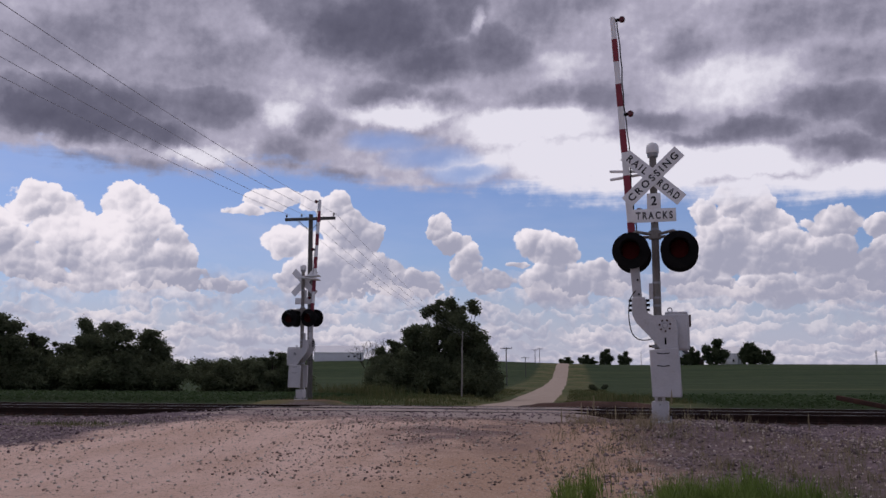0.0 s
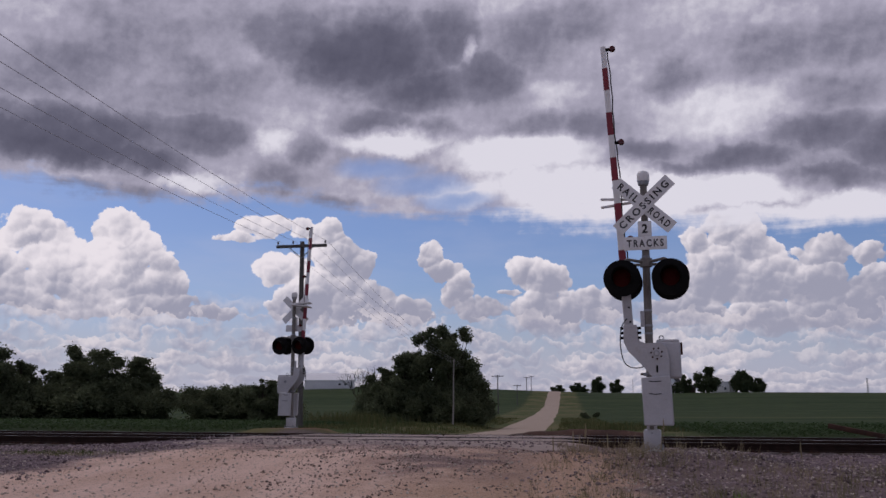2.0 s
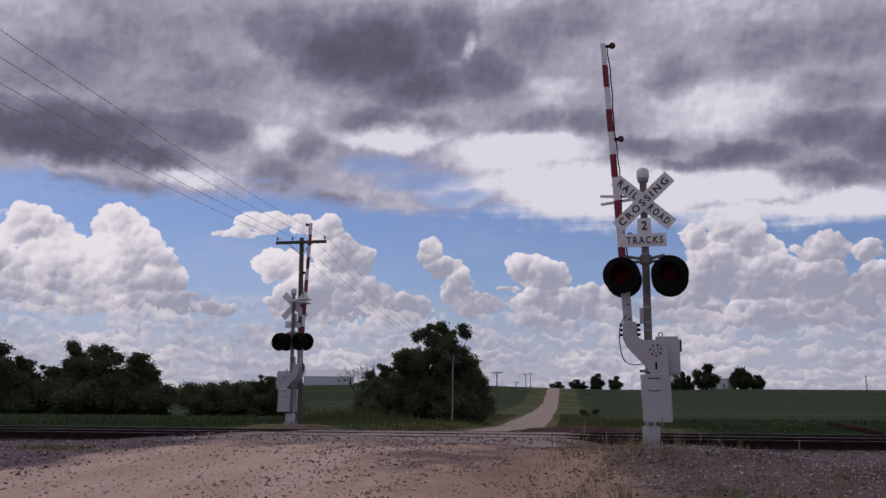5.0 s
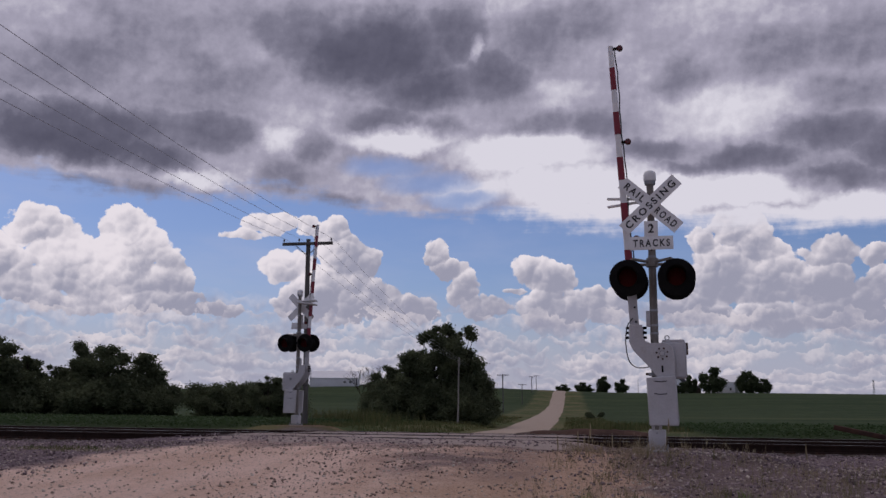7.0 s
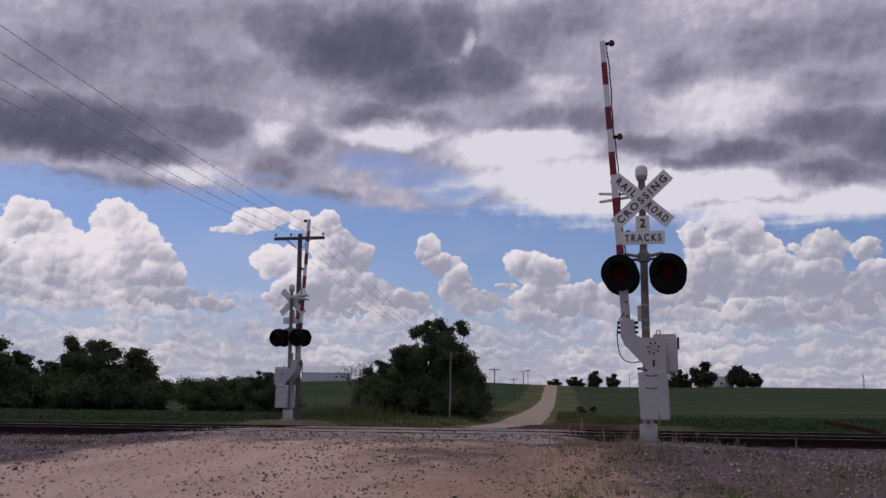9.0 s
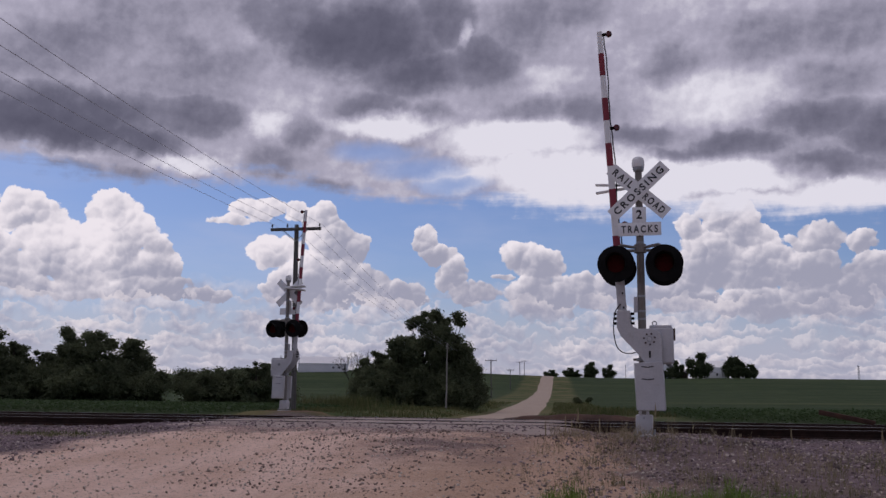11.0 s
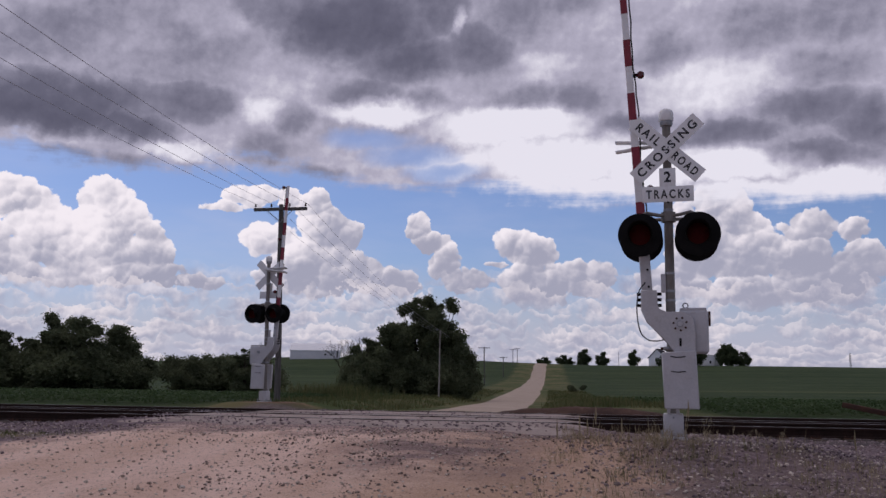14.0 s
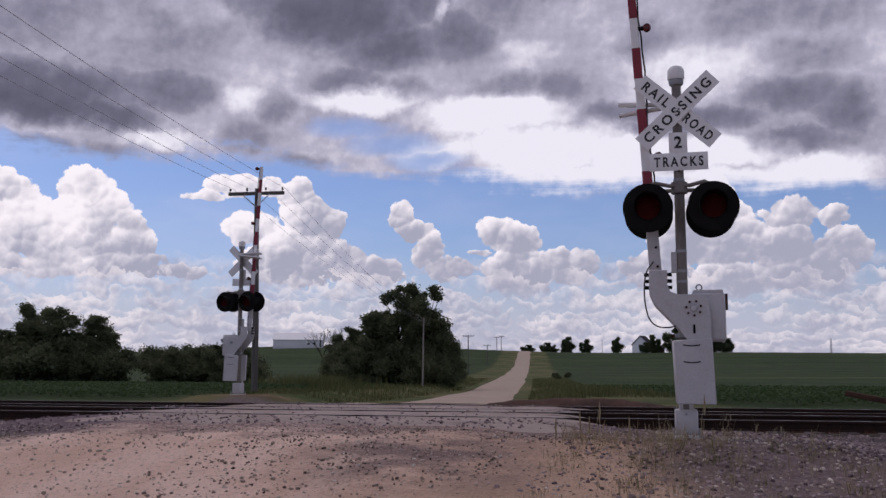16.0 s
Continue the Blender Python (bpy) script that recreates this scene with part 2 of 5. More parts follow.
# ---- materials ----
def shader(name):
    m = bpy.data.materials.new(name)
    m.use_nodes = True
    tree = m.node_tree
    return m, tree, tree.nodes["Principled BSDF"]


def relief(tree, bsdf, height, strength, distance):
    n = tree.nodes.new("ShaderNodeBump")
    n.inputs["Strength"].default_value, n.inputs["Distance"].default_value = strength, distance
    plug(tree, height, n.inputs["Height"])
    tree.links.new(n.outputs[0], bsdf.inputs["Normal"])


def surface(name, a, b, scale=4.0, fine=60.0, rough=0.6, metal=0.0, bump=0.3, depth=0.004, stain=None, amount=0.5, vary=0.0, stretch=(1, 1, 1)):
    """A worn surface: two colours in large patches and fine grain, with stains of a third colour."""
    m, tree, bsdf = shader(name)
    co = tree.nodes.new("ShaderNodeTexCoord").outputs["Object"]
    mp = tree.nodes.new("ShaderNodeMapping")
    tree.links.new(co, mp.inputs[0])
    mp.inputs["Scale"].default_value = stretch
    vec = mp.outputs[0]
    large, small = noise_at(tree, vec, scale, 4, 0.6), noise_at(tree, vec, fine, 4, 0.65)
    colour = mixc(tree, a, b, (large * 0.6 + small * 0.4).step(0.36, 0.64))
    if stain:
        spots = noise_at(tree, vec, scale * 2.3, 6, 0.7, 0.4)
        colour = mixc(tree, colour, stain, spots.step(0.56, 0.72) * amount)
    if vary:
        info = tree.nodes.new("ShaderNodeObjectInfo")
        r = Val(tree, info.outputs["Random"])
        hsv = tree.nodes.new("ShaderNodeHueSaturation")
        plug(tree, 1 - vary + r * (2 * vary), hsv.inputs["Value"])
        plug(tree, colour, hsv.inputs["Color"])
        colour = hsv.outputs[0]
    plug(tree, colour, bsdf.inputs["Base Color"])
    plug(tree, rough - 0.1 + small * 0.2, bsdf.inputs["Roughness"])
    bsdf.inputs["Metallic"].default_value = metal
    if rough >= 0.75:
        bsdf.inputs["Specular IOR Level"].default_value = 0.12
    relief(tree, bsdf, large * 0.4 + small * 0.6, bump, depth)
    return m


def islands(name, a, b, rough=0.9, translucent=0.0, patch=0.0):
    """Many small pieces in one mesh, each of its own shade between two colours."""
    m, tree, bsdf = shader(name)
    geo = tree.nodes.new("ShaderNodeNewGeometry")
    r = Val(tree, geo.outputs["Random Per Island"])
    f = r
    if patch:
        f = r * 0.55 + noise_at(tree, geo.outputs["Position"], patch, 3, 0.5).step(0.35, 0.65) * 0.45
    colour = mixc(tree, a, b, f)
    plug(tree, colour, bsdf.inputs["Base Color"])
    bsdf.inputs["Roughness"].default_value = rough
    bsdf.inputs["Specular IOR Level"].default_value = 0.15
    if translucent:
        t = tree.nodes.new("ShaderNodeBsdfTranslucent")
        plug(tree, colour, t.inputs["Color"])
        mx = tree.nodes.new("ShaderNodeMixShader")
        mx.inputs[0].default_value = translucent
        tree.links.new(bsdf.outputs[0], mx.inputs[1])
        tree.links.new(t.outputs[0], mx.inputs[2])
        tree.links.new(mx.outputs[0], tree.nodes["Material Output"].inputs["Surface"])
    return m


M_WHITE = surface("white_paint", (0.56, 0.55, 0.56), (0.47, 0.465, 0.47), 2.5, 30, 0.45, 0, 0.1, 0.002, (0.36, 0.33, 0.29), 0.35)
M_SIGN = surface("white_sheeting", (0.86, 0.86, 0.86), (0.78, 0.78, 0.77), 3, 40, 0.4, 0, 0.05, 0.001, (0.50, 0.47, 0.42), 0.3)
M_MAST = surface("aluminium_mast", (0.25, 0.23, 0.205), (0.16, 0.145, 0.13), 3, 40, 0.6, 0.15, 0.15, 0.002, (0.10, 0.075, 0.06), 0.6, stretch=(1, 1, 0.3))
M_GALV = surface("galvanised_steel", (0.38, 0.39, 0.40), (0.26, 0.27, 0.28), 5, 50, 0.5, 0.6, 0.2, 0.002)
M_DARK = surface("black_paint", (0.007, 0.007, 0.0075), (0.012, 0.0115, 0.011), 6, 50, 0.78, 0, 0.1, 0.001)
M_INK = surface("sign_ink", (0.012, 0.012, 0.014), (0.025, 0.025, 0.027), 6, 50, 0.5, 0, 0.05, 0.001)
M_RED = surface("red_sheeting", (0.25, 0.012, 0.030), (0.19, 0.011, 0.025), 5, 50, 0.4, 0, 0.05, 0.001, (0.2, 0.05, 0.05), 0.3)
M_LENS = surface("red_lens", (0.050, 0.0025, 0.0025), (0.030, 0.002, 0.002), 30, 140, 0.78, 0, 0.6, 0.004)
M_ARMLENS = surface("small_red_lens", (0.11, 0.006, 0.008), (0.075, 0.005, 0.006), 30, 140, 0.2, 0, 0.4, 0.002)
M_RUBBER = surface("cable_rubber", (0.02, 0.02, 0.02), (0.035, 0.034, 0.033), 8, 60, 0.7)
M_TIMBER = surface("weathered_pole", (0.16, 0.15, 0.14), (0.095, 0.088, 0.082), 3, 30, 0.85, 0, 0.6, 0.01, (0.05, 0.045, 0.04), 0.5, stretch=(4, 4, 0.3))
M_TIE = surface("creosoted_tie", (0.055, 0.042, 0.034), (0.10, 0.08, 0.065), 4, 40, 0.9, 0, 0.7, 0.01, (0.03, 0.025, 0.02), 0.5, vary=0.35, stretch=(5, 0.6, 5))
M_RAIL = surface("rusted_rail", (0.040, 0.023, 0.018), (0.024, 0.015, 0.012), 5, 60, 0.85, 0.0, 0.4, 0.003)
M_HEAD = surface("worn_rail_head", (0.33, 0.32, 0.33), (0.23, 0.22, 0.22), 6, 80, 0.32, 0.9, 0.1, 0.001)
M_RUST = surface("rusted_steel", (0.10, 0.05, 0.035), (0.06, 0.035, 0.028), 5, 60, 0.85, 0.1, 0.5, 0.004)
M_ASPHALT = surface("dusty_asphalt", (0.41, 0.335, 0.30), (0.27, 0.215, 0.195), 0.9, 30, 0.92, 0, 0.8, 0.015, (0.44, 0.36, 0.30), 0.8, vary=0.1)
M_GRAVELROAD = surface("limestone_gravel", (0.46, 0.37, 0.30), (0.38, 0.30, 0.24), 0.5, 28, 0.95, 0, 0.9, 0.02, (0.28, 0.22, 0.18), 0.5)
M_BALLAST = surface("ballast_bed", (0.13, 0.105, 0.105), (0.075, 0.062, 0.064), 1.5, 16, 0.95, 0, 1.0, 0.03, (0.17, 0.12, 0.10), 0.5)
M_STONES = islands("ballast_stones", (0.085, 0.060, 0.067), (0.40, 0.315, 0.315))
M_PALESTONES = islands("limestone_chips", (0.32, 0.255, 0.205), (0.62, 0.54, 0.47))
M_ROADSTONES = islands("road_stones", (0.075, 0.055, 0.050), (0.38, 0.295, 0.245))
M_BARK = surface("bark", (0.06, 0.048, 0.038), (0.035, 0.028, 0.023), 4, 30, 0.95, 0, 0.8, 0.02, stretch=(3, 3, 0.6))
M_LEAF = islands("leaves", (0.078, 0.096, 0.052), (0.165, 0.190, 0.105), 0.8, 0.35, 0.5)
M_LEAFFAR = islands("far_leaves", (0.05, 0.070, 0.034), (0.095, 0.12, 0.06), 0.8, 0.3, 0.4)
M_SOY = islands("soybean_leaves", (0.048, 0.080, 0.032), (0.068, 0.104, 0.043), 0.7, 0.4, 0.15)
M_GRASS = islands("green_grass", (0.10, 0.16, 0.032), (0.21, 0.29, 0.07), 0.7, 0.3, 0.8)
M_VERGE = islands("ripe_verge_grass", (0.06, 0.09, 0.03), (0.17, 0.155, 0.07), 0.8, 0.25, 0.3)
M_WEED = islands("withering_weeds", (0.10, 0.11, 0.045), (0.30, 0.25, 0.15), 0.85, 0.25, 1.2)
M_DRY = islands("dry_stalks", (0.24, 0.19, 0.11), (0.42, 0.35, 0.23), 0.85, 0.15)
M_ROOF = surface("white_metal_roof", (0.94, 0.94, 0.94), (0.89, 0.89, 0.90), 0.4, 6, 0.4, 0.1, 0.1, 0.01)
M_SIDING = surface("white_siding", (0.74, 0.74, 0.76), (0.66, 0.66, 0.68), 0.4, 6, 0.6, 0, 0.1, 0.01)
M_SHINGLE = surface("dark_shingles", (0.06, 0.06, 0.065), (0.04, 0.04, 0.043), 0.8, 8, 0.9)
M_GLASS = surface("dark_panes", (0.03, 0.035, 0.04), (0.02, 0.022, 0.026), 1, 6, 0.1)
M_GLASSBROWN = surface("brown_porcelain", (0.05, 0.022, 0.015), (0.035, 0.016, 0.011), 9, 60, 0.25)
M_PALEPOLE = surface("pale_bare_pole", (0.34, 0.31, 0.28), (0.24, 0.22, 0.20), 3, 30, 0.85, 0, 0.4, 0.006, stretch=(4, 4, 0.3))
M_SPOIL = surface("reddish_spoil", (0.105, 0.060, 0.046), (0.055, 0.036, 0.030), 1.6, 22, 0.95, 0, 1.0, 0.03, (0.24, 0.17, 0.12), 0.6)
M_WIRE = surface("weathered_wire", (0.46, 0.46, 0.49), (0.38, 0.38, 0.40), 2, 20, 0.6, 0.1)


# ---- lie of the land ----
def road_x(y):
    return -6.13 - (y - 19.1) * 0.0945


PROFILE_Y = [-400, -20, 0, 9, 14, 17, 18.2, 28, 31, 43, 70, 98, 130, 190, 260, 300, 346, 380, 405, 425, 470, 560, 900, 4500]
PROFILE_Z = [-1.5, -0.9, -0.75, -0.37, -0.14, -0.10, -0.34, -0.42, -0.38, -0.50, -1.15, -1.85, -2.15, -2.3, -1.95, -1.4, 0.35, 1.85, 2.65, 2.95, 3.05, 2.6, -3.0, -20.0]


def land(x, y):
    z = float(np.interp(y, PROFILE_Y, PROFILE_Z))
    off = abs(x - road_x(y))
    # the road is carried level over the tracks
    if 12 < y < 36:
        f = max(0.0, min(1.0, (6.8 - off) / 2.2)) * max(0.0, min(1.0, (y - 12) / 4.5)) * max(0.0, min(1.0, (36 - y) / 6))
        z += (-0.045 - 0.25 * max(0.0, min(1.0, (y - 21) / 8)) - z) * f
    dip = max(0.0, min(1.0, (6.0 - off) / 2.0))
    z -= dip * float(np.interp(y, [30, 38, 60, 90, 115, 160], [0, 0.42, 0.5, 0.4, 0.2, 0]))
    # mounds on which the two signals stand
    for mx, my, mz, r in ((0.0, 15.4, 0.03, 1.3), (-12.75, 31.0, -0.14, 1.1)):
        d = math.hypot(x - mx, (y - my) * 1.2)
        if d < r * 2:
            f = max(0.0, min(1.0, (2 * r - d) / r))
            z += (mz - z) * f * f * (3 - 2 * f)
    k = min(1.0, max(0.0, (y - 120) / 200)) * min(1.0, max(0.0, (off - 20) / 60))
    z += k * 1.2 * math.sin(x * 0.011 + 1.0)
    z += 5.1 * math.exp(-(((x + 150) / 110) ** 2 + ((y - 400) / 90) ** 2))
    if y < 34 and abs(x) < 60:
        z += 0.045 * noise.noise((x * 0.35, y * 0.35, 3.0)) + 0.02 * noise.noise((x * 1.3, y * 1.3, 7.0))
    return z


# ---- mesh tools ----
I4 = Matrix.Identity(4)


def merge(bm, tmp, m=I4):
    tmp.transform(m)
    me = bpy.data.meshes.new("tmp")
    tmp.to_mesh(me)
    tmp.free()
    bm.from_mesh(me)
    bpy.data.meshes.remove(me)


def box(bm, size, centre=(0, 0, 0), bevel=0.0, m=I4, segments=2):
    tmp = bmesh.new()
    bmesh.ops.create_cube(tmp, size=1, matrix=Matrix.Diagonal((*size, 1)))
    if bevel:
        bmesh.ops.bevel(tmp, geom=tmp.edges[:], offset=bevel, segments=segments, affect="EDGES", profile=0.5)
    merge(bm, tmp, m @ Matrix.Translation(centre))
    return bm


def tube(bm, points, radii, seg=12, caps=True):
    """A round bar along points."""
    pts = [Vector(p) for p in points]
    rings = []
    for i, p in enumerate(pts):
        d = (pts[min(i + 1, len(pts) - 1)] - pts[max(i - 1, 0)]).normalized()
        side = d.cross(Vector((0.13, 0.29, 0.95)) if abs(d.z) < 0.9 else Vector((0, 1, 0))).normalized()
        up = side.cross(d)
        r = radii[i] if isinstance(radii, (list, tuple)) else radii
        rings.append([bm.verts.new(p + (side * math.cos(a) + up * math.sin(a)) * r) for a in (2 * math.pi * k / seg for k in range(seg))])
    for a, b in zip(rings, rings[1:]):
        for k in range(seg):
            bm.faces.new((a[k], a[(k + 1) % seg], b[(k + 1) % seg], b[k]))
    if caps:
        bm.faces.new(rings[0][::-1])
        bm.faces.new(rings[-1])
    return bm


def smooth(points, n=6):
    """More points on a smooth curve through the given ones."""
    p = [Vector(q) for q in points]
    out = []
    for i in range(len(p) - 1):
        a, b, c, d = p[max(i - 1, 0)], p[i], p[i + 1], p[min(i + 2, len(p) - 1)]
        for k in range(n):
            t = k / n
            out.append(0.5 * (2 * b + (c - a) * t + (2 * a - 5 * b + 4 * c - d) * t * t + (3 * b - a - 3 * c + d) * t ** 3))
    return out + [p[-1]]


def lathe(bm, profile, m=I4, seg=24):
    """Turns a profile of (radius, height) about z."""
    tmp = bmesh.new()
    rings = []
    for r, z in profile:
        rings.append([tmp.verts.new((r * math.cos(a), r * math.sin(a), z)) for a in (2 * math.pi * k / seg for k in range(seg))])
    for a, b in zip(rings, rings[1:]):
        for k in range(seg):
            tmp.faces.new((a[k], a[(k + 1) % seg], b[(k + 1) % seg], b[k]))
    tmp.faces.new(rings[0][::-1])
    tmp.faces.new(rings[-1])
    bmesh.ops.remove_doubles(tmp, verts=tmp.verts[:], dist=1e-5)
    merge(bm, tmp, m)
    return bm


def plate(bm, outline, thick, m=I4, bevel=0.0):
    """A flat plate of that outline in x, z, thick along y."""
    tmp = bmesh.new()
    front = [tmp.verts.new((x, -thick / 2, z)) for x, z in outline]
    back = [tmp.verts.new((x, thick / 2, z)) for x, z in outline]
    tmp.faces.new(front)
    tmp.faces.new(back[::-1])
    n = len(outline)
    for k in range(n):
        tmp.faces.new((front[(k + 1) % n], front[k], back[k], back[(k + 1) % n]))
    bmesh.ops.recalc_face_normals(tmp, faces=tmp.faces[:])
    if bevel:
        bmesh.ops.bevel(tmp, geom=tmp.edges[:], offset=bevel, segments=1, affect="EDGES")
    merge(bm, tmp, m)
    return bm


def part(name, bm, material, parent=None, label=""):
    me = bpy.data.meshes.new(name)
    bmesh.ops.recalc_face_normals(bm, faces=bm.faces[:])
    bm.to_mesh(me)
    bm.free()
    me.shade_smooth()
    me.set_sharp_from_angle(angle=radians(38))
    me.materials.append(material)
    ob = new(name, me)
    ob.parent = parent
    if label:
        tagged(ob, label)
    return ob


def raw(name, verts, faces, material, parent=None, label="", smooth=False):
    me = bpy.data.meshes.new(name)
    me.from_pydata(verts, [], faces)
    if smooth:
        me.shade_smooth()
    me.materials.append(material)
    ob = new(name, me)
    ob.parent = parent
    if label:
        tagged(ob, label)
    return ob


def lettering(text, width, height, m, parent, material=None):
    """Raised letters, width by height metres, in the x, z plane of m, read from -y."""
    cu = bpy.data.curves.new("lettering", "FONT")
    cu.body, cu.align_x, cu.align_y, cu.space_character, cu.resolution_u = text, "CENTER", "CENTER", 1.42, 4
    cu.offset = 0.027
    tmp = new("lettering", cu)
    bpy.context.view_layer.update()
    me = bpy.data.meshes.new_from_object(tmp.evaluated_get(bpy.context.evaluated_depsgraph_get()))
    bpy.data.objects.remove(tmp)
    co = np.array([v.co[:] for v in me.vertices])
    lo, hi = co.min(0), co.max(0)
    for v in me.vertices:
        px = (v.co.x - (lo[0] + hi[0]) / 2) / (hi[0] - lo[0]) * width
        pz = (v.co.y - (lo[1] + hi[1]) / 2) / (hi[1] - lo[1]) * height
        v.co = m @ Vector((px, 0, pz))
    me.materials.clear()
    me.materials.append(material or M_INK)
    me.name = "lettering"
    ob = new("lettering", me)
    ob.parent = parent
    return ob


# ---- ground, road, ballast ----
def ground_material():
    m, tree, bsdf = shader("farmland")
    pos = tree.nodes.new("ShaderNodeNewGeometry").outputs["Position"]
    x, y, z = split(tree, pos)
    big, mid, fine = noise_at(tree, pos, 0.12, 4), noise_at(tree, pos, 0.8, 5, 0.65), noise_at(tree, pos, 14, 5, 0.7)
    speck = noise_at(tree, pos, 38, 3, 0.7)
    true_off = x + 6.13 + (y - 19.1) * 0.0945
    off = true_off + (mid - 0.5) * 2.4
    soy_rows = ((x * 8.2 + (mid - 0.5) * 3).op("SINE")) * 0.5 + 0.5
    field = mixc(tree, (0.034, 0.058, 0.023), (0.064, 0.092, 0.038), (big * 0.5 + mid * 0.5).step(0.36, 0.64))
    field = mixc(tree, field, (0.030, 0.034, 0.016), soy_rows * 0.35)
    bands = noise_at(tree, join(tree, x * 0.006, y * 0.07, 0.0), 1.0, 5, 0.6)
    field = mixc(tree, field, (0.016, 0.038, 0.013), bands.step(0.46, 0.66) * 0.45)
    field = mixc(tree, field, (0.075, 0.105, 0.04), (1 - bands.step(0.34, 0.44)) * 0.35)
    path = (y - 172 + (mid - 0.5) * 6).abs()
    field = mixc(tree, field, (0.11, 0.115, 0.05), (1 - path.step(1.5, 4.5)) * x.step(-10, 5) * 0.8)
    verge = mixc(tree, (0.055, 0.082, 0.028), (0.155, 0.138, 0.066), (big * 0.55 + mid * 0.45).step(0.40, 0.60))
    colour = mixc(tree, field, verge, 1 - off.abs().step(8.0, 10.5))
    # gravel road, dirt beside it, and stony ground along the tracks
    along = join(tree, true_off * 1.5, y * 0.12, 0.0)
    ruts = noise_at(tree, along, 1.0, 4, 0.6)
    tan = mixc(tree, (0.76, 0.55, 0.455), (0.63, 0.43, 0.335), (ruts * 0.6 + mid * 0.4).step(0.38, 0.62))
    tan = mixc(tree, tan, (0.46, 0.30, 0.205), (true_off + (mid - 0.5) * 3.0).step(0.8, 3.4) * 0.8)
    tan = mixc(tree, tan, (0.16, 0.12, 0.10), (fine * 0.45 + speck * 0.55).step(0.52, 0.63) * 0.65)
    tan = mixc(tree, tan, (0.68, 0.58, 0.49), (1 - speck.step(0.32, 0.44)) * 0.6)
    stony = mixc(tree, (0.24, 0.18, 0.195), (0.098, 0.073, 0.083), (fine * 0.5 + speck * 0.3 + mid * 0.2).step(0.40, 0.60))
    stony = mixc(tree, stony, (0.42, 0.37, 0.34), (1 - fine.step(0.32, 0.42)) * 0.7)
    stony_east = mixc(tree, stony, (0.21, 0.158, 0.125), (mid * 0.6 + big * 0.4).step(0.42, 0.60) * 0.5)
    west = (-1 * true_off - 3.3 - (13.5 - y) * 0.36 + (mid - 0.5) * 3.2).step(-0.5, 0.9)
    east = (true_off - 4.9 + (y - 13) * 0.10 + (mid - 0.5) * 3.4).step(-0.6, 1.0)
    heap = (1 - ((true_off - 2.6) * 0.55).abs().step(0.2, 1.1)) * (1 - ((y - 14.2) * 0.4).abs().step(0.3, 1.2)) * mid.step(0.36, 0.60) * 0.75
    rim = (y - 15.2 + (mid - 0.5) * 5.5).step(-0.6, 1.8) * fine.step(0.34, 0.52) * 0.85
    near = mixc(tree, mixc(tree, tan, stony, west.max(heap).max(rim)), stony_east, east)
    turf = mixc(tree, (0.055, 0.075, 0.024), (0.15, 0.125, 0.07), (mid * 0.5 + fine * 0.5).step(0.4, 0.6))
    turf_on = ((off - 4.6).step(0.0, 1.4) * (1 - y.step(7.0, 12.0))) * mid.step(0.36, 0.56)
    near = mixc(tree, near, turf, turf_on)
    moss = (1 - ((true_off + 4.9) * 0.5).abs().step(0.3, 1.2)) * (1 - ((y - 14.9) * 1.6).abs().step(0.2, 0.9))
    near = mixc(tree, near, (0.17, 0.145, 0.06), moss * fine.step(0.40, 0.58))
    colour = mixc(tree, near, colour, (y + (mid - 0.5) * 2 + (-1 * true_off - 5).step(0.0, 2.0) * 2.2).step(28.8, 31.0))
    mx, my = x + 12.4, (y - 31.2) * 1.3
    dirt = 1 - (mx * mx + my * my * 2 + (mid - 0.5) * 8).step(0.8, 3.6)
    colour = mixc(tree, colour, mixc(tree, (0.30, 0.185, 0.115), (0.20, 0.13, 0.09), fine.step(0.4, 0.6)), dirt)
    plug(tree, colour, bsdf.inputs["Base Color"])
    bsdf.inputs["Roughness"].default_value = 0.95
    bsdf.inputs["Specular IOR Level"].default_value = 0.08
    relief(tree, bsdf, fine * 0.45 + mid * 0.25 + speck * 0.3, 1.0, 0.06)
    return m


M_LAND = ground_material()


def spaced(stops):
    out = []
    for a, b, step in stops:
        out += list(np.arange(a, b, step))
    return out + [stops[-1][1]]


def build_ground():
    xs = spaced([(-3500, -400, 310), (-400, -60, 20), (-60, -32, 4), (-32, 14, 0.5), (14, 60, 4), (60, 400, 20), (400, 3500, 310)])
    ys = spaced([(-400, -20, 38), (-20, 0, 2), (0, 36, 0.5), (36, 60, 2), (60, 560, 5), (560, 900, 34), (900, 4500, 300)])
    verts, faces = [], []
    for y in ys:
        for x in xs:
            z = land(x, y)
            if abs(x - road_x(y)) < 2.2 and (y > 33 or y < 0):
                z -= 0.06
            verts.append((x, y, z))
    nx = len(xs)
    for j in range(len(ys) - 1):
        for i in range(nx - 1):
            k = j * nx + i
            faces.append((k, k + 1, k + nx + 1, k + nx))
    tagged(raw("ground", verts, faces, M_LAND, smooth=True), "gently rolling green farmland with stony ground along the railway", "ground", kind="structure")


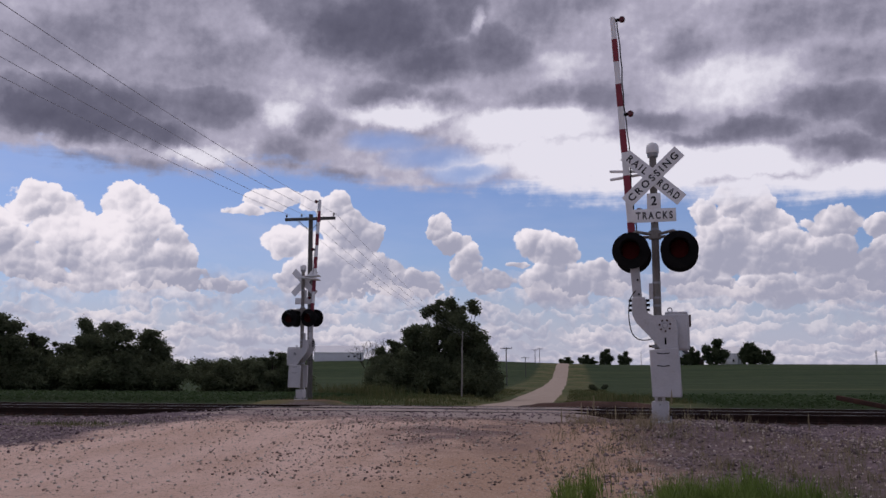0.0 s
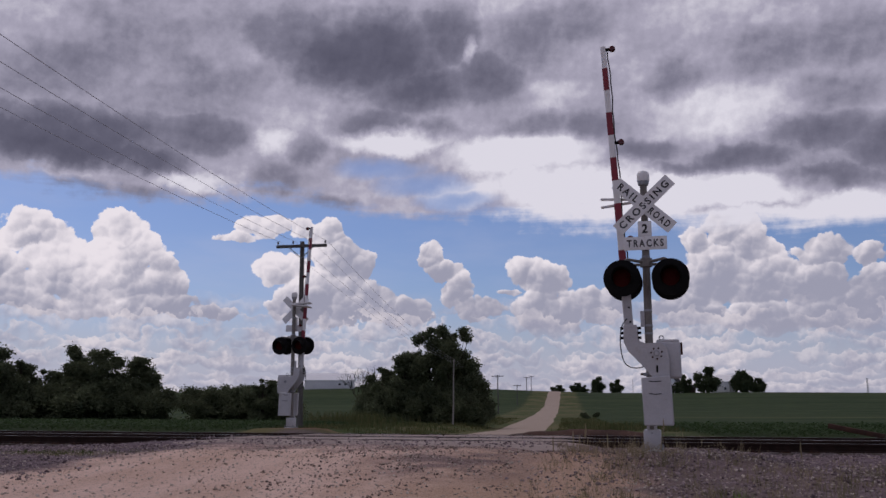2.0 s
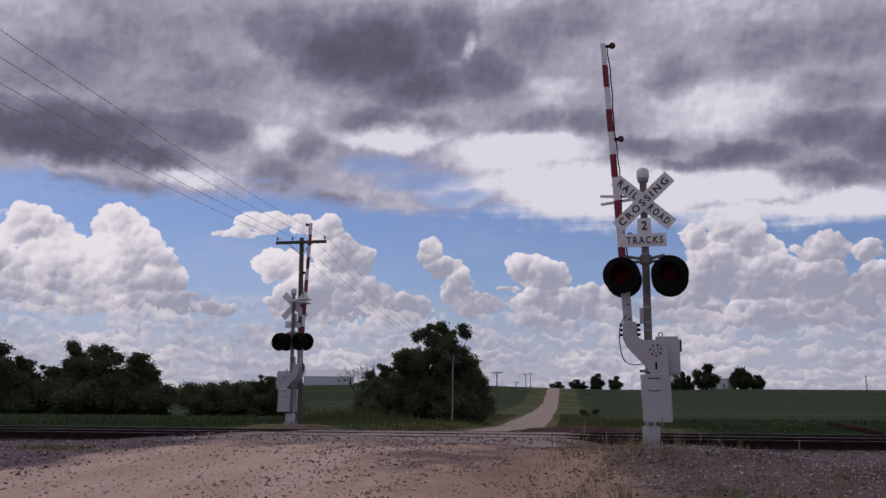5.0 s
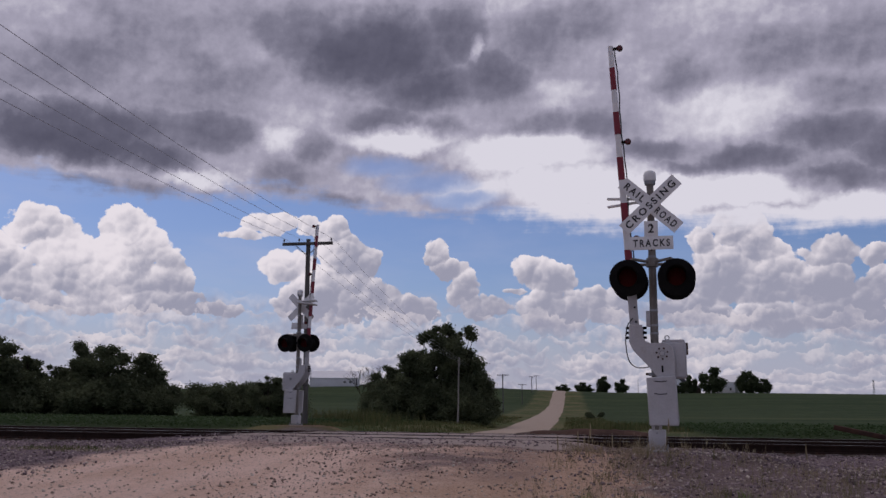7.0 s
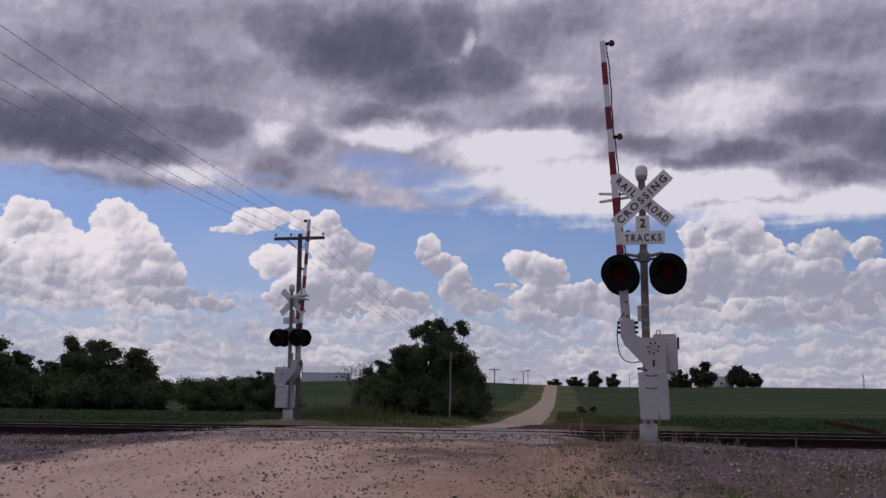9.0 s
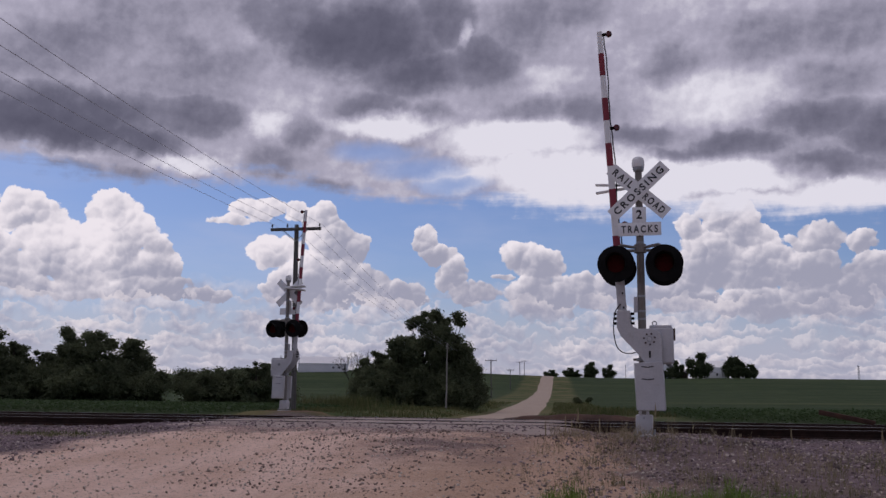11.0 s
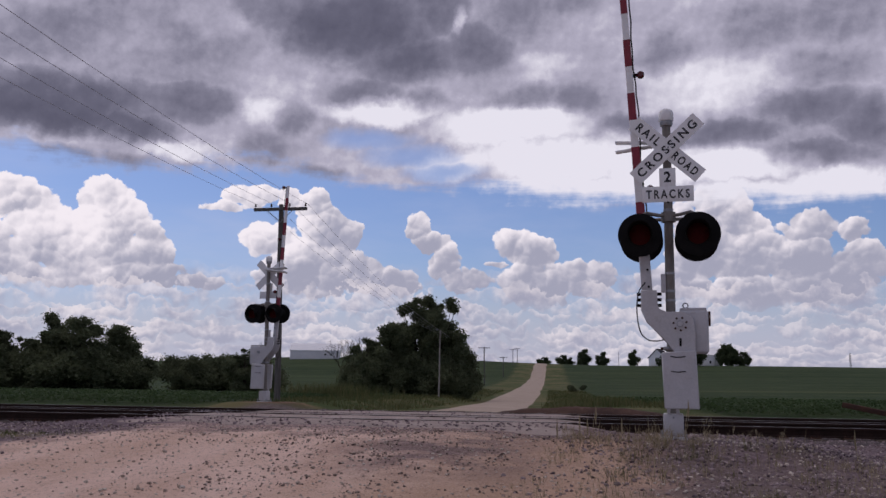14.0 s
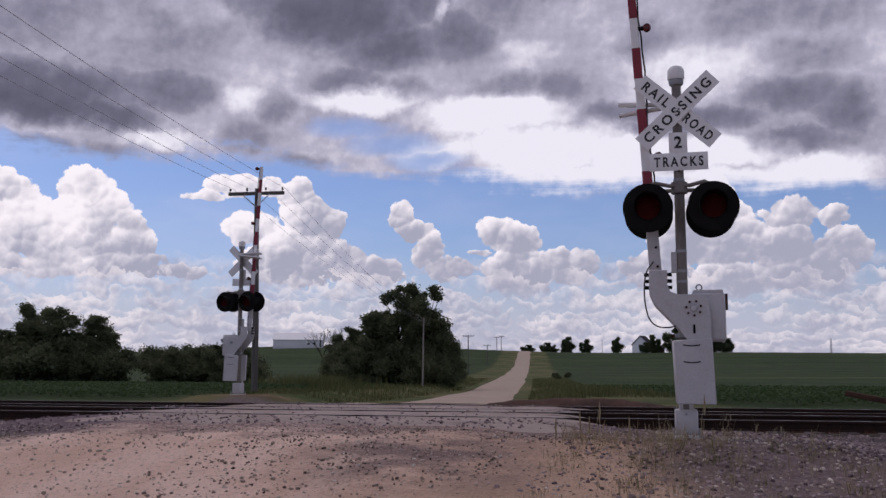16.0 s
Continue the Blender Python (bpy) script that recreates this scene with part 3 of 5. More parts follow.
def build_road(name, y0, y1, step, half, label, material):
    offs = [-1.0, -0.86, -0.6, -0.3, 0, 0.3, 0.6, 0.86, 1.0]
    lift = [-0.09, 0.008, 0.035, 0.02, 0.05, 0.02, 0.035, 0.008, -0.09]
    verts, faces = [], []
    ys = list(np.arange(y0, y1, step)) + [y1]
    for y in ys:
        for k, (o, l) in enumerate(zip(offs, lift)):
            w = half * (1 + 0.16 * noise.noise((y * (0.25 if step < 2 else 0.05), o * 3, 9.0)))
            x = road_x(y) + o * w
            verts.append((x, y, land(x, y) + l + 0.012 * noise.noise((x * 2.0, y * 0.7, 1.0))))
    n = len(offs)
    for j in range(len(ys) - 1):
        for i in range(n - 1):
            k = j * n + i
            faces.append((k, k + 1, k + n + 1, k + n))
    tagged(raw(name, verts, faces, material, smooth=True), label, "road", kind="structure")


RAILS = (19.6, 21.105, 23.9, 25.405)


def build_ballast():
    """A raised bed under the two tracks."""
    prof = [(17.3, -0.46), (18.45, -0.235), (19.0, -0.205), (22.0, -0.21), (22.5, -0.30), (23.0, -0.31), (26.2, -0.305), (26.8, -0.335), (28.2, -0.65)]
    xs = spaced([(-400, -40, 12), (-40, 16, 0.5), (16, 400, 12)])
    verts, faces = [], []
    for x in xs:
        for y, z in prof:
            verts.append((x, y + 0.12 * noise.noise((x * 0.7, y, 2.0)), z + 0.03 * noise.noise((x * 1.1, y * 1.7, 5.0))))
    n = len(prof)
    for i in range(len(xs) - 1):
        for j in range(n - 1):
            k = i * n + j
            faces.append((k, k + n, k + n + 1, k + 1))
    tagged(raw("ballast_bed", verts, faces, M_BALLAST, smooth=True), "raised bed of purplish grey railway ballast", "ballast", kind="structure")


def rail_mesh(length):
    """A flat-bottomed rail along x with its top at z = 0."""
    prof = [(-0.07, -0.17), (0.07, -0.17), (0.07, -0.158), (0.012, -0.135), (0.009, -0.05), (0.036, -0.04), (0.036, -0.006), (0.026, 0.0), (-0.026, 0.0), (-0.036, -0.006), (-0.036, -0.04), (-0.009, -0.05), (-0.012, -0.135), (-0.07, -0.158)]
    bm = bmesh.new()
    a = [bm.verts.new((-length / 2, y, z)) for y, z in prof]
    b = [bm.verts.new((length / 2, y, z)) for y, z in prof]
    n = len(prof)
    for k in range(n):
        f = bm.faces.new((a[k], a[(k + 1) % n], b[(k + 1) % n], b[k]))
        if k == 7:
            f.material_index = 1
    bm.faces.new(a[::-1])
    bm.faces.new(b)
    return bm


def build_track(y_near, y_far, label):
    root = new("railway_track")
    tagged(root, label, "railway track", "parallel tracks", "structure")
    root.location = (-6, (y_near + y_far) / 2, 0 if y_near < 22 else -0.10)
    half = (y_far - y_near) / 2
    for s in (-half, half):
        ob = part("rail", rail_mesh(700), M_RAIL, root, "rusty steel rail with a bright running surface")
        ob.data.materials.append(M_HEAD)
        ob.location = (0, s, 0)
    bm = box(bmesh.new(), (0.22, 2.6, 0.17), bevel=0.012, segments=1)
    first = part("tie", bm, M_TIE, root)
    first.location = (-30, 0, -0.265)
    rng = random.Random(int(y_near))
    for k in range(1, 110):
        ob = first.copy()
        scene.collection.objects.link(ob)
        ob.location = (-30 + k * 0.55 + rng.uniform(-0.02, 0.02), rng.uniform(-0.05, 0.05), -0.265 + rng.uniform(-0.012, 0.008))
        ob.rotation_euler = (0, 0, rng.uniform(-0.02, 0.02))
    rest = bmesh.new()
    for k in range(-200, 310):
        if not 0 <= k < 110:
            bmesh.ops.create_cube(rest, size=1, matrix=Matrix.Translation((-30 + k * 0.55, 0, -0.265)) @ Matrix.Diagonal((0.22, 2.6, 0.17, 1)))
    tagged(part("far_ties", rest, M_TIE, root), kind="stuff")
    # tie plates and spikes under the rail foot
    pb = box(bmesh.new(), (0.19, 0.3, 0.018), bevel=0.003, segments=1)
    for sx in (-0.06, 0.06):
        for sy in (-0.085, 0.085):
            box(pb, (0.025, 0.025, 0.05), (sx, sy, 0.02))
    p0 = part("tie_plate", pb, M_RUST, root)
    p0.location = (-14.05, -half, -0.178)
    for k in range(29, 72):
        for s in (-half, half):
            ob = p0.copy()
            scene.collection.objects.link(ob)
            ob.location = (-30 + k * 0.55, s, -0.178)


def build_crossing():
    """Asphalt and plank surface that carries the road over the rails."""
    root = new("level_crossing_surface")
    tagged(root, "dusty grey asphalt and plank surface carrying the road over the rails", "level crossing", kind="structure")
    root.location = (-5.95, 22.5, 0)
    rng = random.Random(5)
    x0, x1 = -4.55, 4.55
    strips = [(16.9, 19.55, 2), (19.70, 21.00, 3), (21.16, 23.84, 3), (24.0, 25.3, 3), (25.46, 29.5, 2)]
    for a, b, n in strips:
        w = (b - a) / n
        for k in range(n):
            bm = bmesh.new()
            lo, hi = x0 + rng.uniform(-0.25, 0.2), x1 + rng.uniform(-0.3, 0.25)
            cols = 24
            top = []
            for i in range(cols + 1):
                xx = lo + (hi - lo) * i / cols
                row = []
                for j in range(4):
                    yy = a + w * k + 0.006 + (w - 0.012) * j / 3 - 22.5
                    edge = -0.10 if i in (0, cols) else (-0.03 if i in (1, cols - 1) else 0.0)
                    ends = -0.10 * max(0.0, 1 - (yy + 22.5 - 16.9) / 0.5) if a < 17 else (-0.10 * max(0.0, 1 - (29.5 - yy - 22.5) / 0.6) if b > 29 else 0.0)
                    row.append(bm.verts.new((xx + 0.12 * noise.noise((xx, yy * 2, 4.0)) * (i in (0, cols)), yy, -0.012 + edge + ends + float(np.interp(yy + 22.5, [21.1, 23.9, 25.4, 29.5], [0, -0.10, -0.10, -0.28])) + 0.012 * noise.noise((xx * 1.2, yy * 1.2, 8.0)))))
                top.append(row)
            for i in range(cols):
                for j in range(3):
                    bm.faces.new((top[i][j], top[i + 1][j], top[i + 1][j + 1], top[i][j + 1]))
            ext = bmesh.ops.extrude_face_region(bm, geom=bm.faces[:])
            for v in ext["geom"]:
                if isinstance(v, bmesh.types.BMVert):
                    v.co.z -= 0.17
            part("panel", bm, M_ASPHALT, root)


build_ground()
build_road("gravel_road_1", -60, 17.4, 0.6, 4.1, "pale tan limestone gravel road climbing to the level crossing", M_LAND)
build_road("gravel_road_2", 29.0, 470, 3.0, 2.75, "straight tan gravel road running over the far hill", M_GRAVELROAD)
build_ballast()
build_track(RAILS[0], RAILS[1], "railway track with rusty rails on dark ties in ballast")
build_track(RAILS[2], RAILS[3], "second railway track with rusty rails on dark ties in ballast")
build_crossing()


# ---- crossing signal with its barrier ----
def lamp_unit(root, x, y, z, face, name="flashing_light"):
    """A round black target board with a hooded red lens. face: -1 towards -y, 1 towards +y."""
    turn = Matrix.Translation((x, y, z)) @ Matrix.Rotation(radians(90 if face < 0 else -90), 4, "X")
    board = part(name, lathe(bmesh.new(), [(0.0, 0.0), (0.29, 0.0), (0.305, 0.012), (0.305, 0.03), (0.295, 0.034), (0.0, 0.034)], turn, 40), M_DARK, root, "round black target board")
    housing = lathe(bmesh.new(), [(0.0, -0.16), (0.07, -0.16), (0.12, -0.11), (0.155, -0.03), (0.165, 0.03), (0.165, 0.05), (0.0, 0.05)], turn, 28)
    part("housing", housing, M_DARK, board)
    part("lens", lathe(bmesh.new(), [(0.0, 0.052), (0.148, 0.052), (0.146, 0.062), (0.11, 0.074), (0.06, 0.082), (0.0, 0.085)], turn, 32), M_LENS, board, "unlit dark red lens")
    # hood round the top of the lens
    bm = bmesh.new()
    rows = []
    n = 22
    for k in range(n + 1):
        a = radians(-35 + 250 * k / n)
        reach = 0.10 + 0.20 * max(0.0, math.sin((a + radians(35)) / radians(250) * math.pi)) ** 0.6
        c, s = math.cos(a), math.sin(a)
        rows.append([bm.verts.new((r * c, d, r * s)) for r, d in ((0.158, 0.03), (0.162, reach), (0.168, reach), (0.167, 0.03))])
    for p, q in zip(rows, rows[1:]):
        for k in range(4):
            bm.faces.new((p[k], p[(k + 1) % 4], q[(k + 1) % 4], q[k]))
    bm.faces.new(rows[0])
    bm.faces.new(rows[-1][::-1])
    bm.transform(Matrix.Translation((x, y, z)) @ Matrix.Diagonal((1, face, 1, 1)))
    part("hood", bm, M_DARK, board)
    return board


def crossbuck(root, z, y, face, letters=True):
    """Two crossed sign blades, the one lettered CROSSING in front."""
    sign = new("crossbuck")
    sign.parent = root
    for k, lean in enumerate((-42, 43)):
        m = Matrix.Translation((0, y + face * 0.02 * k, z)) @ Matrix.Rotation(radians(lean * (1 if face < 0 else -1)), 4, "Y").inverted()
        if face > 0:
            m = m @ Matrix.Rotation(math.pi, 4, "Z")
        bm = plate(bmesh.new(), [(-0.61, -0.114), (0.61, -0.114), (0.61, 0.114), (-0.61, 0.114)], 0.006, m, 0.001)
        blade = part("blade", bm, M_SIGN, sign)
        front = m @ Matrix.Translation((0, -0.006, 0))
        if letters and k == 0:
            lettering("RAIL", 0.40, 0.125, front @ Matrix.Translation((-0.335, 0, 0)), blade)
            lettering("ROAD", 0.42, 0.125, front @ Matrix.Translation((0.335, 0, 0)), blade)
        elif letters:
            lettering("CROSSING", 1.08, 0.125, front, blade)
        for s in (-0.09, 0.09):
            rivet = lathe(bmesh.new(), [(0.0, 0.0), (0.014, 0.0), (0.012, 0.008), (0.0, 0.01)], front @ Matrix.Translation((s * (0.3 if k else 1.0), 0, 0)) @ Matrix.Rotation(radians(90), 4, "X"), 10)
            part("rivet", rivet, M_GALV, blade)
    return sign


GOOSENECK = [(0.30, -0.05), (0.27, 0.13), (0.16, 0.20), (-0.08, 0.20), (-0.17, 0.24), (-0.20, 0.31), (-0.20, 0.50), (-0.42, 0.50), (-0.42, 0.22), (-0.36, 0.08), (-0.10, -0.20), (0.02, -0.36), (0.30, -0.36)]


def gate_arm(root, px, py, pz):
    """The barrier arm, upright, with its curved bracket and counterweights on both sides of the mast."""
    arm = new("gate_arm")
    arm.parent = root
    place = Matrix.Translation((px, 0, pz))
    for y in (py, -py + 0.06):
        m = place @ Matrix.Translation((0, y, 0))
        part("bracket", plate(bmesh.new(), GOOSENECK, 0.028, m, 0.005), M_WHITE, arm, "curved white bracket plate")
        cw = plate(bmesh.new(), [(-0.16, -0.36), (0.30, -0.33), (0.33, -1.12), (-0.13, -1.12)], 0.07, m @ Matrix.Translation((0, -0.045 if y < 0 else 0.045, 0)), 0.012)
        weight = part("counterweight", cw, M_WHITE, arm, "white steel counterweight")
        for zz in (-0.42, -0.62):
            b2 = bmesh.new()
            for dx, dz, tilt in ((-0.05, 0, 7), (0.05, 0, -7)):
                box(b2, (0.10, 0.012, 0.014), m=m @ Matrix.Translation((0.06 + dx, -0.082 if y < 0 else 0.082, zz + dz)) @ Matrix.Rotation(radians(tilt), 4, "Y"), bevel=0.004)
            part("slot", b2, M_DARK, weight)
        # ring of bolts, a slot, and the clamp bolts at the neck
        for k in range(7):
            a = 2 * math.pi * k / 7 + 0.3
            bolt = lathe(bmesh.new(), [(0, 0), (0.016, 0), (0.016, 0.014), (0, 0.016)], m @ Matrix.Translation((0.10 + 0.088 * math.cos(a), -0.014, 0.03 + 0.088 * math.sin(a))) @ Matrix.Rotation(radians(90), 4, "X"), 6)
            part("bolt", bolt, M_RUST, arm)
        if y < 0:
            part("hub", lathe(bmesh.new(), [(0, 0), (0.04, 0), (0.035, 0.02), (0, 0.022)], m @ Matrix.Translation((0.10, -0.014, 0.03)) @ Matrix.Rotation(radians(90), 4, "X"), 16), M_WHITE, arm)
            part("slot", box(bmesh.new(), (0.028, 0.01, 0.11), (0.10, -0.016, -0.22), 0.004, m), M_DARK, arm)
    for zz in (0.30, 0.38, 0.46):
        for xx in (-0.45, -0.17):
            part("clamp_bolt", tube(bmesh.new(), [(px + xx - 0.03, -0.02, pz + zz), (px + xx + 0.03, -0.02, pz + zz)], 0.024, 8), M_DARK, arm)
    part("shaft", tube(bmesh.new(), [(px + 0.1, py - 0.03, pz + 0.03), (px + 0.1, -py + 0.1, pz + 0.03)], 0.045, 16), M_GALV, arm)
    # arm proper, leaning a little towards the road
    lean = Matrix.Translation((px - 0.33, -0.02, pz + 0.40)) @ Matrix.Rotation(radians(-3.4), 4, "Y")
    part("adapter", box(bmesh.new(), (0.15, 0.07, 0.75), (0, 0, 0.35), 0.012, lean), M_WHITE, arm, "white tubular adapter")
    for zz in (0.16, 0.40, 0.62):
        part("pin", tube(bmesh.new(), [lean @ Vector((0.03, -0.05, zz)), lean @ Vector((0.03, 0.05, zz))], 0.017, 8), M_DARK, arm)
    length, w0, w1 = 5.02, 0.125, 0.088
    blade = bmesh.new()
    sec = []
    for zz, w in ((0.5, w0), (length, w1)):
        sec.append([blade.verts.new(lean @ Vector((sx * w / 2, sy * 0.028, zz))) for sx, sy in ((-1, -0.6), (-0.9, -1), (0.9, -1), (1, -0.6), (1, 0.6), (0.9, 1), (-0.9, 1), (-1, 0.6))])
    for k in range(8):
        blade.faces.new((sec[0][k], sec[0][(k + 1) % 8], sec[1][(k + 1) % 8], sec[1][k]))
    blade.faces.new(sec[0][::-1])
    blade.faces.new(sec[1])
    beam = part("beam", blade, M_SIGN, arm, "white aluminium barrier beam with red bands")
    z = length - 0.40
    while z > 1.0:
        lo = z - 0.405
        w = [w0 + (w1 - w0) * (q - 0.5) / (length - 0.5) + 0.006 for q in (lo, z)]
        bm = bmesh.new()
        ring = [[bm.verts.new(lean @ Vector((sx * ww / 2, sy * 0.031, q))) for sx, sy in ((-1, -0.6), (-0.9, -1), (0.9, -1), (1, -0.6), (1, 0.6), (0.9, 1), (-0.9, 1), (-1, 0.6))] for ww, q in zip(w, (lo, z))]
        for k in range(8):
            bm.faces.new((ring[0][k], ring[0][(k + 1) % 8], ring[1][(k + 1) % 8], ring[1][k]))
        bm.faces.new(ring[0][::-1])
        bm.faces.new(ring[1])
        part("band", bm, M_RED, beam, "dark red reflective band")
        z -= 0.81
    for zz in (length - 0.06, length - 1.76, length - 3.46):
        base = lean @ Matrix.Translation((w1 / 2 + 0.03, 0, zz))
        lampbody = part("arm_light", box(bmesh.new(), (0.10, 0.05, 0.05), (0, 0, 0), 0.01, base), M_DARK, arm, "small red barrier lamp")
        part("lens", lathe(bmesh.new(), [(0.0, -0.06), (0.04, -0.055), (0.055, -0.02), (0.055, 0.02), (0.04, 0.055), (0.0, 0.06)], base @ Matrix.Translation((0.085, 0, 0.0)) @ Matrix.Rotation(radians(90), 4, "X"), 18), M_ARMLENS, lampbody)
    # cable along the beam and the slack loop at its foot
    side = [lean @ Vector((0.074 + 0.006 * math.sin(k * 1.9) + 0.010 * math.sin(k * 0.55), 0, 0.75 + k * (length - 0.85) / 30)) for k in range(31)]
    part("cable", tube(bmesh.new(), side, 0.011, 6), M_RUBBER, arm)
    loop = [(px - 0.36, -0.08, pz + 0.62), (px - 0.45, -0.10, pz + 0.48), (px - 0.48, -0.12, pz + 0.22), (px - 0.44, -0.14, pz - 0.06), (px - 0.34, -0.15, pz - 0.18), (px - 0.20, -0.16, pz - 0.20), (px - 0.08, -0.16, pz - 0.17)]
    part("cable", tube(bmesh.new(), smooth(loop), 0.009, 6), M_RUBBER, arm)


def crossing_signal():
    root = new("crossing_signal")
    # foundation casting and mast
    bm = box(bmesh.new(), (0.27, 0.27, 0.30), (0, 0, 0.21), 0.02)
    box(bm, (0.36, 0.36, 0.03), (0, 0, 0.02), 0.006)
    base = part("base", bm, M_WHITE, root, "white cast junction base")
    for s in (-0.155, 0.155):
        for q in (-0.155, 0.155):
            part("anchor_bolt", tube(bmesh.new(), [(s, q, 0.03), (s, q, 0.12)], 0.016, 8), M_GALV, base)
    for zz in (0.08, 0.31):
        part("bolt", lathe(bmesh.new(), [(0, 0), (0.016, 0), (0.014, 0.012), (0, 0.015)], Matrix.Translation((0.0, -0.145, zz)) @ Matrix.Rotation(radians(90), 4, "X"), 8), M_GALV, base)
    for s in (-0.06, 0.06):
        box_b = box(bmesh.new(), (0.045, 0.06, 0.08), (s, -0.12, 0.395), 0.01)
        part("lug", box_b, M_WHITE, base)
    mast = part("mast", tube(bmesh.new(), [(0, 0, 0.3), (0, 0, 2.0), (0, 0, 4.47)], [0.066, 0.066, 0.058], 20), M_MAST, root, "weathered aluminium mast")
    for zz in (1.92, 2.05, 2.30, 3.20, 3.78):
        part("band", lathe(bmesh.new(), [(0.058, -0.018), (0.070, -0.018), (0.070, 0.018), (0.058, 0.018)], Matrix.Translation((0, 0, zz)), 18), M_GALV, mast)
    cap = part("bell", lathe(bmesh.new(), [(0, 4.50), (0.10, 4.50), (0.105, 4.51), (0.105, 4.60), (0.098, 4.635), (0.075, 4.665), (0.04, 4.68), (0, 4.683)], I4, 24), M_SIGN, root, "white domed bell on the mast top")
    part("collar", lathe(bmesh.new(), [(0.06, 4.42), (0.082, 4.43), (0.092, 4.46), (0.092, 4.50), (0.06, 4.505)], I4, 20), M_GALV, cap)
    part("conduit", box(bmesh.new(), (0.07, 0.06, 0.26), (-0.09, -0.02, 2.16), 0.01), M_WHITE, root)
    # signs
    crossbuck(root, 4.07, -0.10, -1)
    rear = new("crossbuck")
    rear.parent = root
    for tilt, dz in ((3, 0.05), (-7, -0.03)):
        m = Matrix.Translation((-0.36, 0.16, 4.19 + dz)) @ Matrix.Rotation(radians(tilt), 4, "Y") @ Matrix.Rotation(radians(9), 4, "X")
        part("blade", box(bmesh.new(), (0.74, 0.23, 0.035), (0, 0, 0), 0.004, m), M_SIGN, rear, "sign blade knocked flat, seen edge-on")
    two = part("count_plate", box(bmesh.new(), (0.225, 0.006, 0.26), (0, -0.085, 3.665), 0.001), M_SIGN, root, "white plate with a black 2")
    lettering("2", 0.095, 0.155, Matrix.Translation((0, -0.0915, 3.67)), two)
    tracks = part("tracks_plate", box(bmesh.new(), (0.71, 0.006, 0.225), (0, -0.093, 3.42), 0.001), M_SIGN, root, "white plate lettered TRACKS")
    lettering("TRACKS", 0.60, 0.128, Matrix.Translation((0, -0.0995, 3.42)), tracks)
    for zz in (3.72, 3.30):
        part("bolt", lathe(bmesh.new(), [(0, 0), (0.014, 0), (0.012, 0.01), (0, 0.012)], Matrix.Translation((0, -0.10, zz)) @ Matrix.Rotation(radians(90), 4, "X"), 8), M_DARK, tracks)
    # crossarm and lamps
    bm = tube(bmesh.new(), [(-0.36, -0.20, 3.10), (-0.30, -0.18, 3.14), (-0.12, -0.06, 3.12), (0.12, -0.06, 3.12), (0.30, -0.18, 3.14), (0.36, -0.20, 3.10)], 0.026, 10)
    tube(bm, [(-0.36, 0.22, 3.10), (-0.12, 0.06, 3.08), (0.12, 0.06, 3.08), (0.36, 0.22, 3.10)], 0.026, 10)
    lathe(bm, [(0.06, 3.02), (0.10, 3.03), (0.10, 3.17), (0.06, 3.18)], I4, 16)
    part("crossarm", bm, M_MAST, root, "grey cast lamp crossarm")
    for x in (-0.39, 0.39):
        lamp_unit(root, x, -0.24, 2.82, -1)
        lamp_unit(root, x * 0.98, 0.24, 2.80, 1)
        part("neck", tube(bmesh.new(), [(x * 0.92, -0.20, 3.10), (x, -0.16, 2.95)], 0.03, 10), M_DARK, root)
        part("neck", tube(bmesh.new(), [(x * 0.92, 0.22, 3.10), (x, 0.16, 2.95)], 0.03, 10), M_DARK, root)
    # motor housing and its clamps
    mech = part("motor_housing", box(bmesh.new(), (0.40, 0.30, 0.60), (0.30, 0.02, 1.48), 0.045, segments=3), M_WHITE, root, "white cast barrier motor housing")
    part("lid", box(bmesh.new(), (0.36, 0.27, 0.05), (0.30, 0.02, 1.785), 0.02), M_WHITE, mech)
    part("latch", box(bmesh.new(), (0.03, 0.05, 0.20), (0.515, -0.05, 1.66), 0.006), M_RUST, mech)
    part("lifting_eye", tube(bmesh.new(), [(0.20 + 0.035 * math.cos(a), 0, 1.845 + 0.035 * math.sin(a)) for a in (2 * math.pi * k / 12 for k in range(13))], 0.009, 8), M_GALV, mech)
    for zz in (1.25, 1.72):
        part("clamp", box(bmesh.new(), (0.26, 0.22, 0.05), (0.02, 0, zz), 0.012), M_GALV, mech)
        part("bolt", tube(bmesh.new(), [(-0.15, -0.08, zz), (-0.08, -0.08, zz)], 0.02, 8), M_RUST, mech)
    gate_arm(root, 0.02, -0.19, 1.55)
    return root


near_signal = crossing_signal()
tagged(near_signal, "white railroad crossing signal with raised red and white barrier arm", "crossing signal", "crossing signals")
near_signal.matrix_basis = pose(-0.05, 15.4, 0.02, 0, 0, -2)
far_signal = copy_thing(near_signal, pose(-12.72, 31.0, -0.15, 0, 0, 174) @ Matrix.Diagonal((1.03, 1.03, 1.05, 1)))
tagged(far_signal, "white railroad crossing signal seen from behind, barrier arm raised", "crossing signal")


# ---- overhead line ----
ARM_Z = 8.55


